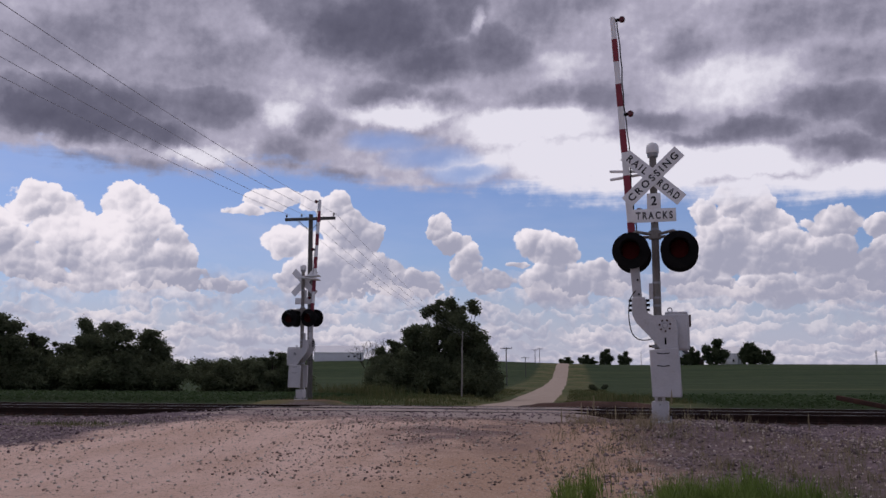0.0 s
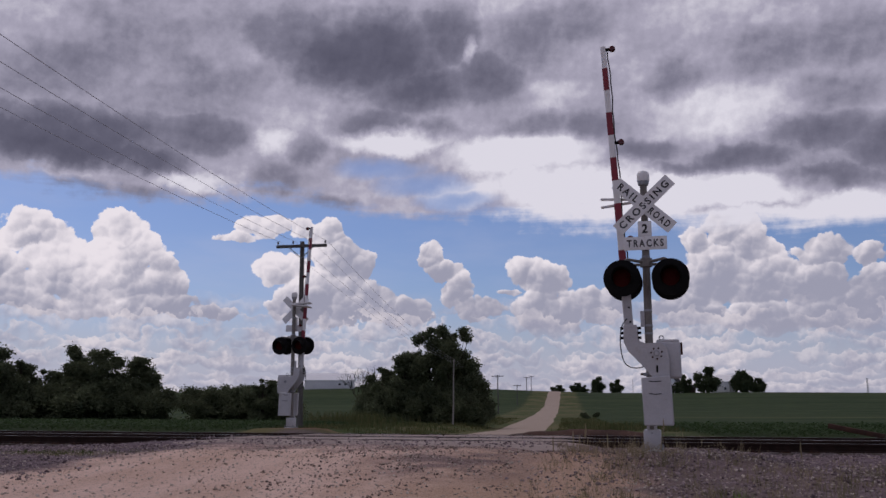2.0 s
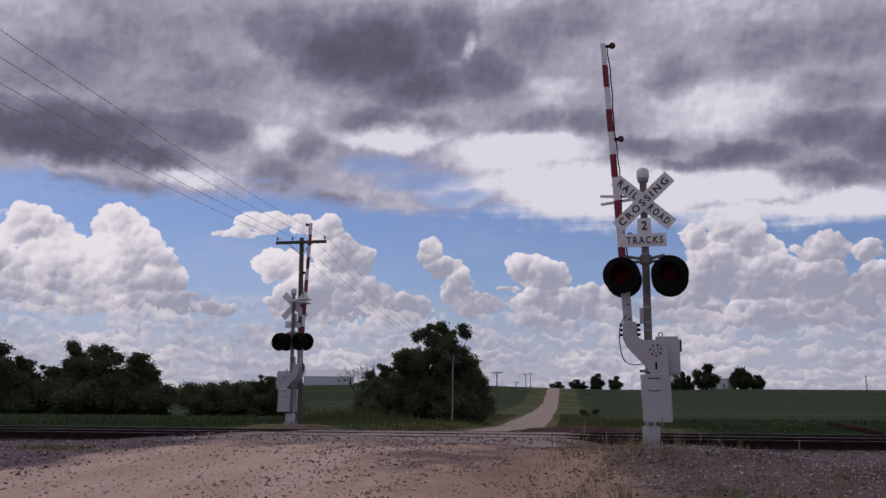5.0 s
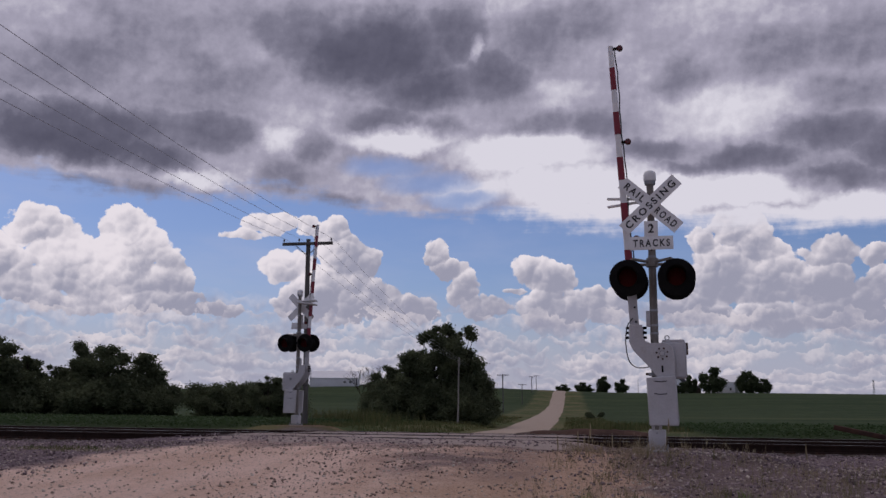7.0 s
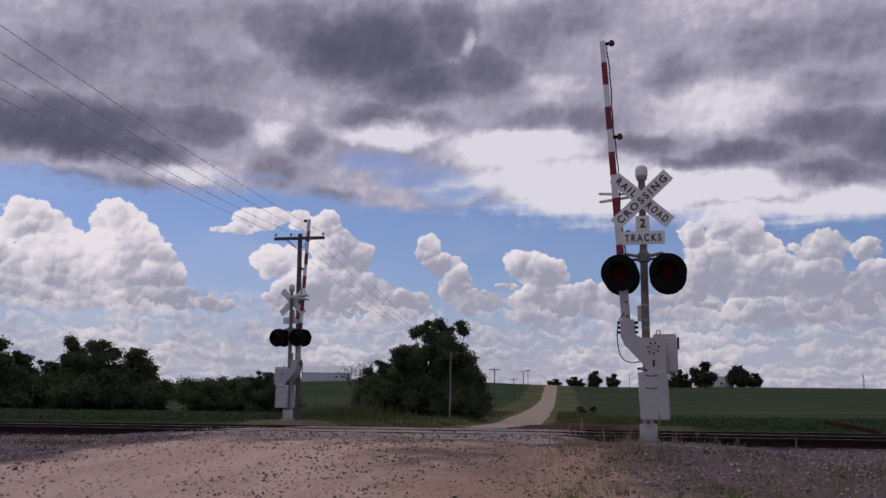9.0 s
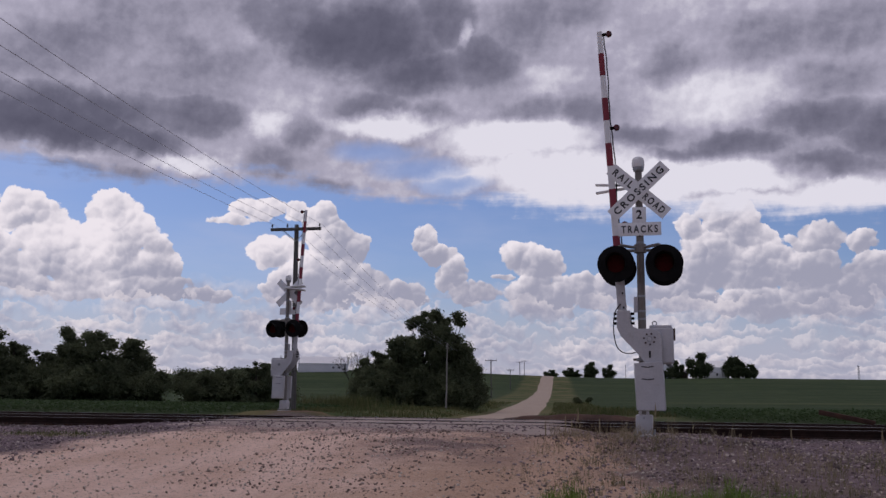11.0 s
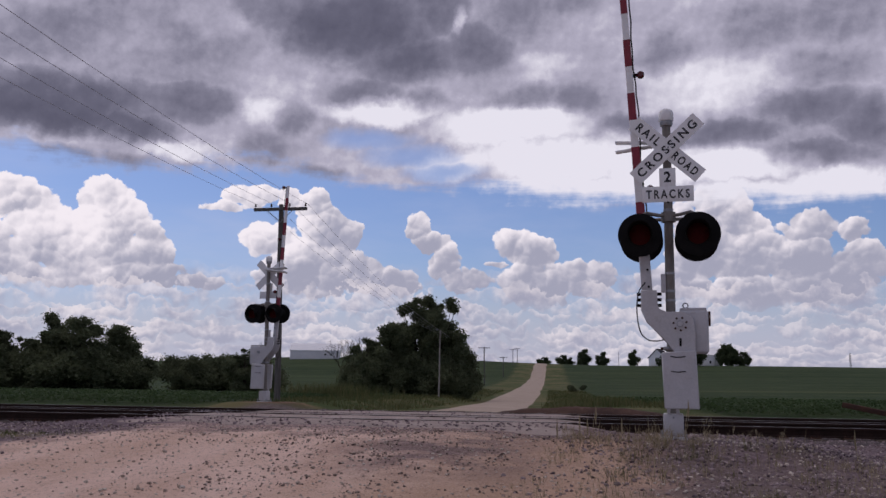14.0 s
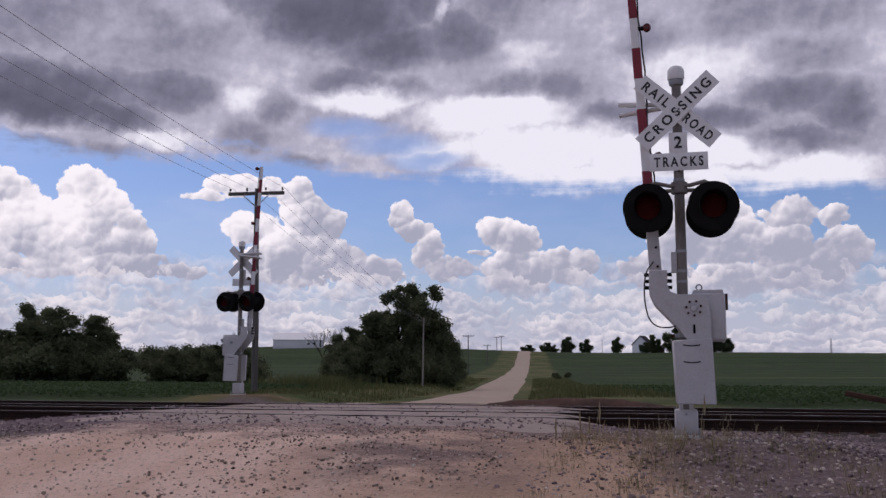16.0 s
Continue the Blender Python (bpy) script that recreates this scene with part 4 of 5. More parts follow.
def utility_pole(height, arm_z, radius=0.15, arm=2.6, wood=None):
    root = new("utility_pole")
    pts = [(0, 0, -0.6), (0.02, 0, height * 0.35), (-0.02, 0.01, height * 0.7), (0, 0, height)]
    part("pole", tube(bmesh.new(), pts, [radius, radius * 0.93, radius * 0.82, radius * 0.72], 14), wood or M_TIMBER, root)
    if arm:
        cross = part("crossarm", box(bmesh.new(), (arm, 0.12, 0.15), (0, -radius * 0.9, arm_z), 0.01), M_TIMBER, root)
        for s in (-1, 1):
            part("brace", tube(bmesh.new(), [(s * arm * 0.24, -radius * 0.9 - 0.07, arm_z - 0.06), (0, -radius * 0.85, arm_z - 0.62)], 0.02, 6), M_GALV, cross)
        for s in (-0.47, -0.17, 0.17, 0.47):
            ins = lathe(bmesh.new(), [(0.0, 0.07), (0.012, 0.07), (0.012, 0.13), (0.05, 0.14), (0.055, 0.17), (0.035, 0.19), (0.045, 0.22), (0.03, 0.26), (0.0, 0.265)], Matrix.Translation((s * arm, -radius * 0.9, arm_z)), 14)
            part("insulator", ins, M_GLASSBROWN, root)
    return root


LINE = [(-6.9, -20.5), (-16.95, 42.4), (-19.25, 88.0), (-34.2, 204.0), (-44.0, 300.0), (-50.5, 372.0), (-55.0, 420.0)]
first_pole = utility_pole(9.25, 9.0)
tagged(first_pole, "weathered wooden utility pole with a crossarm beside the track", "utility pole", "utility poles")
heading = 5.4
first_pole.matrix_basis = pose(LINE[1][0], LINE[1][1], land(*LINE[1]), 0, -0.6, heading)
tops = {}
for k, (x, y) in enumerate(LINE):
    z = land(x, y)
    if k == 2:
        p = utility_pole(6.5, 6.3, 0.08, 0, M_PALEPOLE)
        tagged(p, "bare pale wooden pole standing before the trees", "utility pole", "utility poles")
        p.matrix_basis = pose(x, y, z, 0, 1.0, heading)
        tops[k] = (x, y, z + 6.0)
    else:
        sunk = (1.25, 0.0, 0.0, 0.6, 2.6, 2.6, 2.6)[k]
        if k != 1:
            copy_thing(first_pole, pose(x, y, z - sunk, 0, 0.4 * (-1) ** k, heading))
        tops[k] = (x, y, z + 9.0 - sunk)
wires = new("overhead_wires")
tagged(wires, "four thin sagging wires strung from pole to pole", "overhead wire")
wires.location = tops[1]
for s in (-0.47, -0.17, 0.17, 0.47):
    bm = bmesh.new()
    for k in range(4):
        a, b = Vector(tops[k]), Vector(tops[k + 1])
        side = Vector((math.cos(radians(heading)), math.sin(radians(heading)), 0)) * (s * 2.6)
        la = 0.3 if k == 2 else 1.0
        lb = 0.3 if k + 1 == 2 else 1.0
        a, b = a + side * la + Vector((0, 0, 0.24)), b + side * lb + Vector((0, 0, 0.24))
        sag = (b - a).length * 0.012
        pts = [a.lerp(b, i / 24) - Vector((0, 0, 4 * sag * (i / 24) * (1 - i / 24))) - Vector(tops[1]) for i in range(25)]
        tube(bm, pts, 0.0075 if k == 0 else 0.0065, 5)
    part("wire", bm, M_WIRE, wires)


# ---- trees ----
def leaf_cloud(rng, blobs, count, size):
    """Leaf clumps strewn through the outer part of the round masses."""
    c = np.array([b[:3] for b in blobs])
    r = np.array([b[3] for b in blobs])
    pick = rng.choice(len(blobs), count, p=r ** 2 / (r ** 2).sum())
    d = rng.normal(size=(count, 3))
    p = c[pick] + d * (r[pick] * 0.44)[:, None] * np.array([1, 1, 0.8])
    p[:, 2] = np.maximum(p[:, 2], 0.1)
    a, b = rng.normal(size=(count, 3)), rng.normal(size=(count, 3))
    a = a * np.array([1, 1, 0.6])
    a /= np.linalg.norm(a, axis=1)[:, None]
    b -= (a * b).sum(1)[:, None] * a
    b /= np.linalg.norm(b, axis=1)[:, None]
    s = size * (0.6 + 0.8 * rng.random(count))[:, None]
    n = np.cross(a, b) * s * 0.25
    quad = np.stack([p - a * s, p + b * s * 0.6 + n, p + a * s * 0.9, p - b * s * 0.55 + n], 1).reshape(-1, 3)
    return quad.tolist(), [(4 * k, 4 * k + 1, 4 * k + 2, 4 * k + 3) for k in range(count)]


def tree(seed, height, spread, count, size, trunk=0.28, low=0.1, airy=0.0, lumps=26, material=None):
    """A broadleaf tree: tapered trunk, limbs that reach into the masses, and a ragged crown."""
    rng = np.random.default_rng(seed)
    root = new("tree")
    blobs = []
    for k in range(lumps):
        h = low + (1 - low) * (k + 0.5) / lumps
        wide = max(0.60, 1 - abs(2 * h - 0.85) ** 2.6 / 1.3)
        a, q = rng.random() * 6.283, spread * wide * (0.15 + 0.85 * rng.random() ** 0.7) * 0.92
        r = spread * (0.16 + 0.22 * rng.random()) * (0.6 + 0.5 * wide) * (1 - 0.3 * airy)
        blobs.append((q * math.cos(a), q * math.sin(a), height * h * 0.87, r))
    bm = tube(bmesh.new(), [(0, 0, -0.3), (0.05, 0, height * 0.2), (-0.06, 0.05, height * 0.5), (0.05, -0.04, height * 0.8)], [trunk, trunk * 0.8, trunk * 0.5, trunk * 0.16], 9)
    for b in blobs[::2]:
        start = Vector((0, 0, b[2] * 0.55))
        end = Vector(b[:3])
        mid = start.lerp(end, 0.5) + Vector((0, 0, -0.25))
        tube(bm, [start, mid, end], [trunk * 0.35, trunk * 0.22, trunk * 0.06], 6)
    part("trunk", bm, M_BARK, root)
    v, f = leaf_cloud(rng, blobs, count, size)
    raw("crown", v, f, material or M_LEAF, root)
    return root


def bare_tree(seed, height):
    rng = random.Random(seed)
    root = new("dead_tree")
    bm = bmesh.new()

    def grow(p, d, length, r, depth):
        q = p + d * length
        tube(bm, [p, p.lerp(q, 0.5) + Vector((rng.uniform(-1, 1), rng.uniform(-1, 1), 0)) * length * 0.05, q], [r, r * 0.8, r * 0.6], 5)
        if depth:
            for k in range(3):
                e = (d + Vector((rng.uniform(-1, 1), rng.uniform(-1, 1), rng.uniform(-0.2, 0.8))) * 0.75).normalized()
                grow(q, e, length * rng.uniform(0.6, 0.8), r * 0.55, depth - 1)

    for k in range(4):
        grow(Vector((k * 0.4 - 0.8, 0, -0.2)), Vector((rng.uniform(-0.3, 0.3), rng.uniform(-0.2, 0.2), 1)).normalized(), height * 0.33, 0.09, 4)
    part("branches", bm, M_BARK, root)
    return root


KINDS = [
    tree(11, 9.4, 3.1, 21000, 0.15, low=0.02, lumps=40),
    tree(12, 8.2, 2.7, 18000, 0.15, low=0.03, lumps=36),
    tree(13, 10.5, 2.6, 13000, 0.15, low=0.05, airy=0.5, lumps=36),
    tree(14, 4.6, 3.2, 15000, 0.14, low=0.0, trunk=0.16, lumps=30),
    tree(15, 11.6, 3.6, 25000, 0.14, low=0.10, airy=1.1, lumps=54),
    tree(16, 10.0, 4.6, 6000, 0.42, low=0.06, lumps=34, material=M_LEAFFAR),
]
LEFTROW = "leafy dark green tree in the row across the field"
CLUMP = "dense dark green tree in the clump beside the road"
FAR = "small dark tree far off on the horizon"
used = set()


def plant(kind, x, y, scale, turn, label, group, wide=1.0):
    m = pose(x, y, land(x, y) - 0.05, 0, 0, turn) @ Matrix.Diagonal((scale * wide, scale * wide, scale, 1))
    if kind not in used:
        used.add(kind)
        ob = KINDS[kind]
        ob.matrix_basis = m
    else:
        ob = KINDS[kind].copy()
        scene.collection.objects.link(ob)
        for c in KINDS[kind].children:
            d = c.copy()
            scene.collection.objects.link(d)
            d.parent = ob
        ob.matrix_basis = m
    ob.name = "bush" if kind == 3 else "tree"
    tagged(ob, label, "bush" if kind == 3 else "tree", group)


for kind, x, y, s, a in (
    (0, -84.0, 95.0, 1.12, 10), (0, -79.5, 96.0, 1.12, 80), (1, -76.6, 99.0, 1.0, 200), (2, -72.9, 105.2, 1.0, 30), (1, -70.6, 103.0, 1.0, 300),
    (0, -67.2, 101.5, 1.02, 130), (1, -65.0, 106.0, 1.10, 45), (3, -64.5, 103.0, 1.15, 20), (3, -58.5, 112.0, 1.1, 70), (3, -54.5, 115.0, 1.1, 150),
    (3, -58.5, 121.0, 1.2, 250), (3, -52.0, 118.0, 1.05, 300), (3, -48.5, 112.0, 1.05, 15), (1, -44.4, 99.5, 0.68, 100), (3, -70.5, 99.5, 1.15, 55), (0, -92.0, 98.0, 1.1, 200), (3, -75.0, 98.0, 1.15, 330), (3, -80.0, 94.0, 1.1, 130), (3, -61.0, 104.0, 1.0, 230),
    (1, -74.2, 100.5, 0.86, 140), (0, -81.5, 101.0, 0.86, 60), (3, -66.5, 100.5, 1.25, 200), (3, -45.9, 106.0, 1.0, 75), (3, -56.2, 110.5, 1.0, 10),
):
    plant(kind, x, y, s * (0.95 if kind == 3 else 1.04), a, LEFTROW if kind != 3 else "rounded dark green bush under the tree row", "tree row", 1.0 if kind == 2 else 1.18)
for kind, x, y, s, a in (
    (4, -21.5, 98.5, 1.06, 40), (4, -24.6, 99.5, 1.04, 190), (0, -20.0, 98.5, 0.84, 220), (1, -26.9, 98.0, 1.10, 10), (1, -29.2, 97.0, 0.86, 160), (1, -31.0, 98.5, 0.62, 250), (3, -29.3, 95.0, 0.78, 30),
    (3, -27.0, 96.0, 0.9, 80), (3, -24.0, 97.0, 1.0, 140), (3, -20.6, 96.5, 0.9, 260), (1, -19.0, 98.0, 0.76, 330), (3, -19.4, 96.5, 0.7, 10), (1, -23.2, 97.5, 0.80, 90),
):
    plant(kind, x, y, s, a, CLUMP if kind != 3 else "dark bush at the foot of the tree clump", "tree clump")
for x, y, s, a in ((-11.2, 151.4, 0.26, 30), (-23.9, 127.9, 0.45, 90), (-10.4, 171.0, 0.22, 200)):
    plant(3, x, y, s, a, "small dark bush on the grassy road verge", "verge bushes")
dead = bare_tree(4, 7.6)
dead.matrix_basis = pose(-35.5, 112.0, land(-35.5, 112.0), 0, 0, 20)
tagged(dead, "bare grey dead tree behind the clump", "dead tree")
for kind, x, y, s, a, w in (
    (5, -37.4, 457.0, 0.42, 0, 1.2), (5, -34.0, 459.0, 0.34, 60, 1.1), (5, -27.0, 460.0, 0.68, 100, 0.9), (5, -18.3, 462.0, 0.58, 30, 0.9), (5, -3.0, 440.0, 0.62, 60, 0.75), (5, -48.0, 470.0, 0.35, 10, 1.6),
    (5, 13.2, 412.0, 0.72, 200, 0.75), (5, 22.0, 408.0, 1.0, 20, 0.95), (5, 37.6, 418.0, 0.86, 140, 0.9), (5, 39.0, 416.0, 0.78, 250, 0.95), (5, 43.5, 414.0, 0.56, 330, 1.0), (5, 9.0, 405.0, 0.42, 10, 1.0),
):
    plant(5, x, y, s * (1.35 if x < 0 else 1.2), a, FAR, "horizon trees", w)


# ---- farm buildings ----
def house(name, label, size, ridge, wall, roof, windows, door=True):
    """A gabled building with its ridge along x, eaves, windows and a door on the front."""
    sx, sy, sz = size
    root = new(name)
    tagged(root, label, name.replace("_", " "))
    part("wall", box(bmesh.new(), (sx, sy, sz + 1.0), (0, 0, sz / 2 - 0.5), 0.03), wall, root)
    for s in (-1, 1):
        bm = bmesh.new()
        e = 0.4
        prof = [(s * (sy / 2 + e), sz - 0.1), (0, ridge), (0, ridge + 0.18), (s * (sy / 2 + e), sz + 0.08)]
        a = [bm.verts.new((-sx / 2 - e, y, z)) for y, z in prof]
        b = [bm.verts.new((sx / 2 + e, y, z)) for y, z in prof]
        for k in range(4):
            bm.faces.new((a[k], a[(k + 1) % 4], b[(k + 1) % 4], b[k]))
        bm.faces.new(a[::-1])
        bm.faces.new(b)
        part("roof", bm, roof, root)
        bm = bmesh.new()
        tri = [bm.verts.new((s * (sx / 2 - 0.05), y, z)) for y, z in ((-sy / 2, sz - 0.1), (sy / 2, sz - 0.1), (0, ridge))]
        tri2 = [bm.verts.new((s * (sx / 2 - 0.25), v.co.y, v.co.z)) for v in tri]
        bm.faces.new(tri)
        bm.faces.new(tri2[::-1])
        for k in range(3):
            bm.faces.new((tri[k], tri[(k + 1) % 3], tri2[(k + 1) % 3], tri2[k]))
        part("gable", bm, wall, root)
    for wx, wz, ww, wh in windows:
        w = part("window", box(bmesh.new(), (ww, 0.12, wh), (wx, -sy / 2 - 0.04, wz), 0.02), M_ROOF, root)
        part("pane", box(bmesh.new(), (ww - 0.2, 0.04, wh - 0.2), (wx, -sy / 2 - 0.11, wz), 0.01), M_GLASS, w)
    return root


barn = house("farm_shed", "long low white metal farm shed on the hill", (21.0, 13.0, 3.3), 6.3, M_SIDING, M_ROOF, [(4.5, 1.6, 1.2, 1.0), (7.0, 1.6, 1.2, 1.0), (9.6, 1.8, 0.8, 3.4)])
barn.matrix_basis = pose(-138.5, 381.0, land(-138.5, 381) - 0.1, 0, 0, 16)
farm = house("farmhouse", "white farmhouse among trees on the horizon", (8.0, 7.0, 4.6), 7.6, M_ROOF, M_ROOF, [(-2, 1.6, 1.0, 1.4), (2, 1.6, 1.0, 1.4)])
farm.matrix_basis = pose(30.6, 425.0, land(30.6, 425), 0, 0, -30)
old = house("barn", "white barn with a dark gabled roof on the horizon", (7.0, 7.5, 3.4), 7.4, M_ROOF, M_SHINGLE, [])
old.matrix_basis = pose(8.6, 418.0, land(8.6, 418), 0, 0, 70)
low = house("outbuilding", "low brown outbuilding beside the farm trees", (7.0, 4.0, 2.2), 3.2, M_TIE, M_SHINGLE, [])
low.matrix_basis = pose(14.5, 424.0, land(14.5, 424), 0, 0, -8)


def tower(x, y, height, label, r):
    root = new("radio_tower")
    for k in range(3):
        a = 2.094 * k
        part("leg", tube(bmesh.new(), [(r * math.cos(a), r * math.sin(a), -2), (r * 0.6 * math.cos(a), r * 0.6 * math.sin(a), height)], r * 0.14, 6), M_GALV, root)
    bm = bmesh.new()
    n = 12
    for k in range(n):
        for i in range(3):
            a, b = 2.094 * i, 2.094 * (i + 1)
            z0, z1 = height * k / n, height * (k + 1) / n
            q0, q1 = r * (1 - 0.4 * k / n), r * (1 - 0.4 * (k + 1) / n)
            tube(bm, [(q0 * math.cos(a), q0 * math.sin(a), z0), (q1 * math.cos(b), q1 * math.sin(b), z1)], r * 0.07, 4)
    part("lattice", bm, M_GALV, root)
    root.matrix_basis = pose(x, y, land(x, y), 0, 0, 15)
    tagged(root, label, "radio tower")


tower(207.0, 982.0, 26.0, "grey lattice mast far off beyond the fields", 1.2)
pole2 = utility_pole(8.4, 8.2, 0.11, 0)
pole2.matrix_basis = pose(-10.9, 500.0, land(-10.9, 500.0), 0, 0, 0)
tagged(pole2, "thin bare pole on the horizon", "utility pole", "utility poles")


# ---- discarded rail beside the track ----
def loose_rail():
    bm = bmesh.new()
    box(bm, (1.65, 0.22, 0.15), (0, 0, 0.0), 0.012)
    ob = part("scrap_timber", bm, M_RUST, None)
    return ob


scrap = loose_rail()
scrap.matrix_basis = pose(6.15, 31.2, -0.11, 0, 11, -18)
tagged(scrap, "rusty brown discarded railway tie propped beyond the tracks", "railway tie")


# ---- heap of reddish spoil between the tracks and the field ----
def spoil_ridge(x0, x1, y, height, width, label):
    verts, faces = [], []
    n, k = 40, 9
    for i in range(n + 1):
        x = x0 + (x1 - x0) * i / n
        fade = math.sin(math.pi * i / n) ** 0.5
        for j in range(k):
            s = -1 + 2 * j / (k - 1)
            yy = y + s * width
            z = -0.55 + (height + 0.55) * fade * (1 - s * s) + 0.06 * noise.noise((x * 1.6, yy * 1.6, 3.0)) + 0.03 * noise.noise((x * 5, yy * 5, 1.0))
            verts.append((x, yy, z))
    for i in range(n):
        for j in range(k - 1):
            a = i * k + j
            faces.append((a, a + k, a + k + 1, a + 1))
    tagged(raw("spoil_heap", verts, faces, M_SPOIL, smooth=True), label, "earth bank", kind="structure")


spoil_ridge(-5.5, 1.5, 28.0, -0.03, 0.9, "low bank of reddish brown spoil beyond the tracks")


# ---- loose stones ----
def stone_heap(name, places, material, label, seed):
    """Broken stones, each an irregular lump of its own, at (x, y, z, size)."""
    rng = np.random.default_rng(seed)
    t = (1 + 5 ** 0.5) / 2
    ico = np.array([(-1, t, 0), (1, t, 0), (-1, -t, 0), (1, -t, 0), (0, -1, t), (0, 1, t), (0, -1, -t), (0, 1, -t), (t, 0, -1), (t, 0, 1), (-t, 0, -1), (-t, 0, 1)], float)
    ico /= np.linalg.norm(ico[0])
    fi = np.array([(0, 11, 5), (0, 5, 1), (0, 1, 7), (0, 7, 10), (0, 10, 11), (1, 5, 9), (5, 11, 4), (11, 10, 2), (10, 7, 6), (7, 1, 8), (3, 9, 4), (3, 4, 2), (3, 2, 6), (3, 6, 8), (3, 8, 9), (4, 9, 5), (2, 4, 11), (6, 2, 10), (8, 6, 7), (9, 8, 1)])
    n = len(places)
    p = np.array(places)
    v = ico[None] * (0.7 + 0.5 * rng.random((n, 12, 1)))
    v = v * (0.6 + 0.7 * rng.random((n, 1, 3))) * np.array([1, 1, 0.75])
    a = rng.random(n) * 6.283
    ca, sa = np.cos(a)[:, None], np.sin(a)[:, None]
    v = np.stack([v[..., 0] * ca - v[..., 1] * sa, v[..., 0] * sa + v[..., 1] * ca, v[..., 2]], -1)
    v = v * (p[:, 3, None, None] * 0.5) + p[:, None, :3]
    faces = (fi[None] + (np.arange(n) * 12)[:, None, None]).reshape(-1, 3)
    tagged(raw(name, v.reshape(-1, 3).tolist(), faces.tolist(), material), label, "stones", kind="stuff")


def bed_z(x, y):
    if 17.3 < y < 28.2:
        return max(float(np.interp(y, [17.3, 18.45, 19.0, 22.0, 22.5, 23.0, 26.2, 26.8, 28.2], [-0.46, -0.235, -0.205, -0.21, -0.30, -0.31, -0.305, -0.335, -0.65])), land(x, y))
    z = land(x, y)
    if y < 17.4 and abs(x - road_x(y)) < 3.7:
        z += max(0.0, float(np.interp(abs(x - road_x(y)) / 4.1, [0, 0.3, 0.6, 0.86, 0.92], [0.05, 0.02, 0.035, 0.008, -0.03])))
    return z


def on_panels(x, y):
    return -10.6 < x < -1.3 and 16.8 < y < 29.6


def scatter(seed, count, x0, x1, y0, y1, lo, hi, keep):
    rng = random.Random(seed)
    out = []
    for _ in range(count):
        x, y = rng.uniform(x0, x1), rng.uniform(y0, y1)
        if on_panels(x, y) or rng.random() > keep(x, y, x - road_x(y)):
            continue
        s = lo + (hi - lo) * rng.random() ** 2.2
        out.append((x, y, bed_z(x, y) + s * 0.12, s))
    return out


def patchy(x, y, scale=0.7):
    return max(0.0, min(1.0, 0.5 + 1.6 * noise.noise((x * scale, y * scale, 11.0))))


stone_heap("ballast_stones", scatter(1, 34000, -2.5, 9, 8, 19.4, 0.015, 0.068, lambda x, y, o: (0.25 + 0.75 * patchy(x, y)) * min(1, max(0, (o - 3.4) / 2.5)) * min(1, (y - 6) / 6)), M_STONES, "broken purplish grey ballast stones beside the signal", 1)
stone_heap("ballast_stones", scatter(2, 26000, -24, -7, 9, 19.4, 0.015, 0.070, lambda x, y, o: (0.3 + 0.7 * patchy(x, y)) * min(1, max(0, (-o - 2.4 - max(0, 13.5 - y) * 0.36) / 1.6))), M_STONES, "broken purplish grey ballast stones along the track", 2)
stone_heap("ballast_stones", scatter(3, 9000, -26, 9, 18.6, 26.6, 0.03, 0.08, lambda x, y, o: 0.9), M_STONES, "ballast stones filling the spaces between the ties", 3)
stone_heap("road_stones", scatter(4, 30000, -17, 1, 6, 16.9, 0.010, 0.046, lambda x, y, o: (0.05 + (0.85 if -5.5 < x < -0.4 and 9.5 < y < 16.8 else 0) + max(0, y - 13.5) * 0.22) * (0.3 + patchy(x, y, 1.1)) * (0.4 + 0.6 * math.sin(o * 2.3) ** 2) if abs(o) < 5.5 else 0), M_ROADSTONES, "dark stones scattered over the gravel road", 4)
stone_heap("road_gravel", scatter(5, 12000, -16, 3, 6, 16.9, 0.012, 0.05, lambda x, y, o: 0.8 if abs(o) < 6 else 0.25), M_PALESTONES, "pale limestone chips on the gravel road", 5)
stone_heap("pale_stones", scatter(6, 9000, -0.4, 7.5, 9, 17, 0.018, 0.06, lambda x, y, o: 1.0 if abs(y - (15.6 - 0.55 * x)) < 0.5 else 0.22), M_PALESTONES, "streak of pale limestone chips on the ballast", 6)

rng = random.Random(61)
crumbs = []
for _ in range(700):
    x, y = rng.uniform(-10.2, -1.7), rng.choice((rng.uniform(17.2, 19.4), rng.uniform(17.2, 29)))
    if min(abs(y - r) for r in RAILS) > 0.15:
        s = rng.uniform(0.02, 0.07)
        crumbs.append((x, y, -0.012 + float(np.interp(y, [21.1, 23.9, 25.4, 29.5], [0, -0.10, -0.10, -0.28])) + s * 0.15, s))
stone_heap("loose_stones", crumbs, M_STONES, "stray ballast stones lying on the crossing surface", 7)


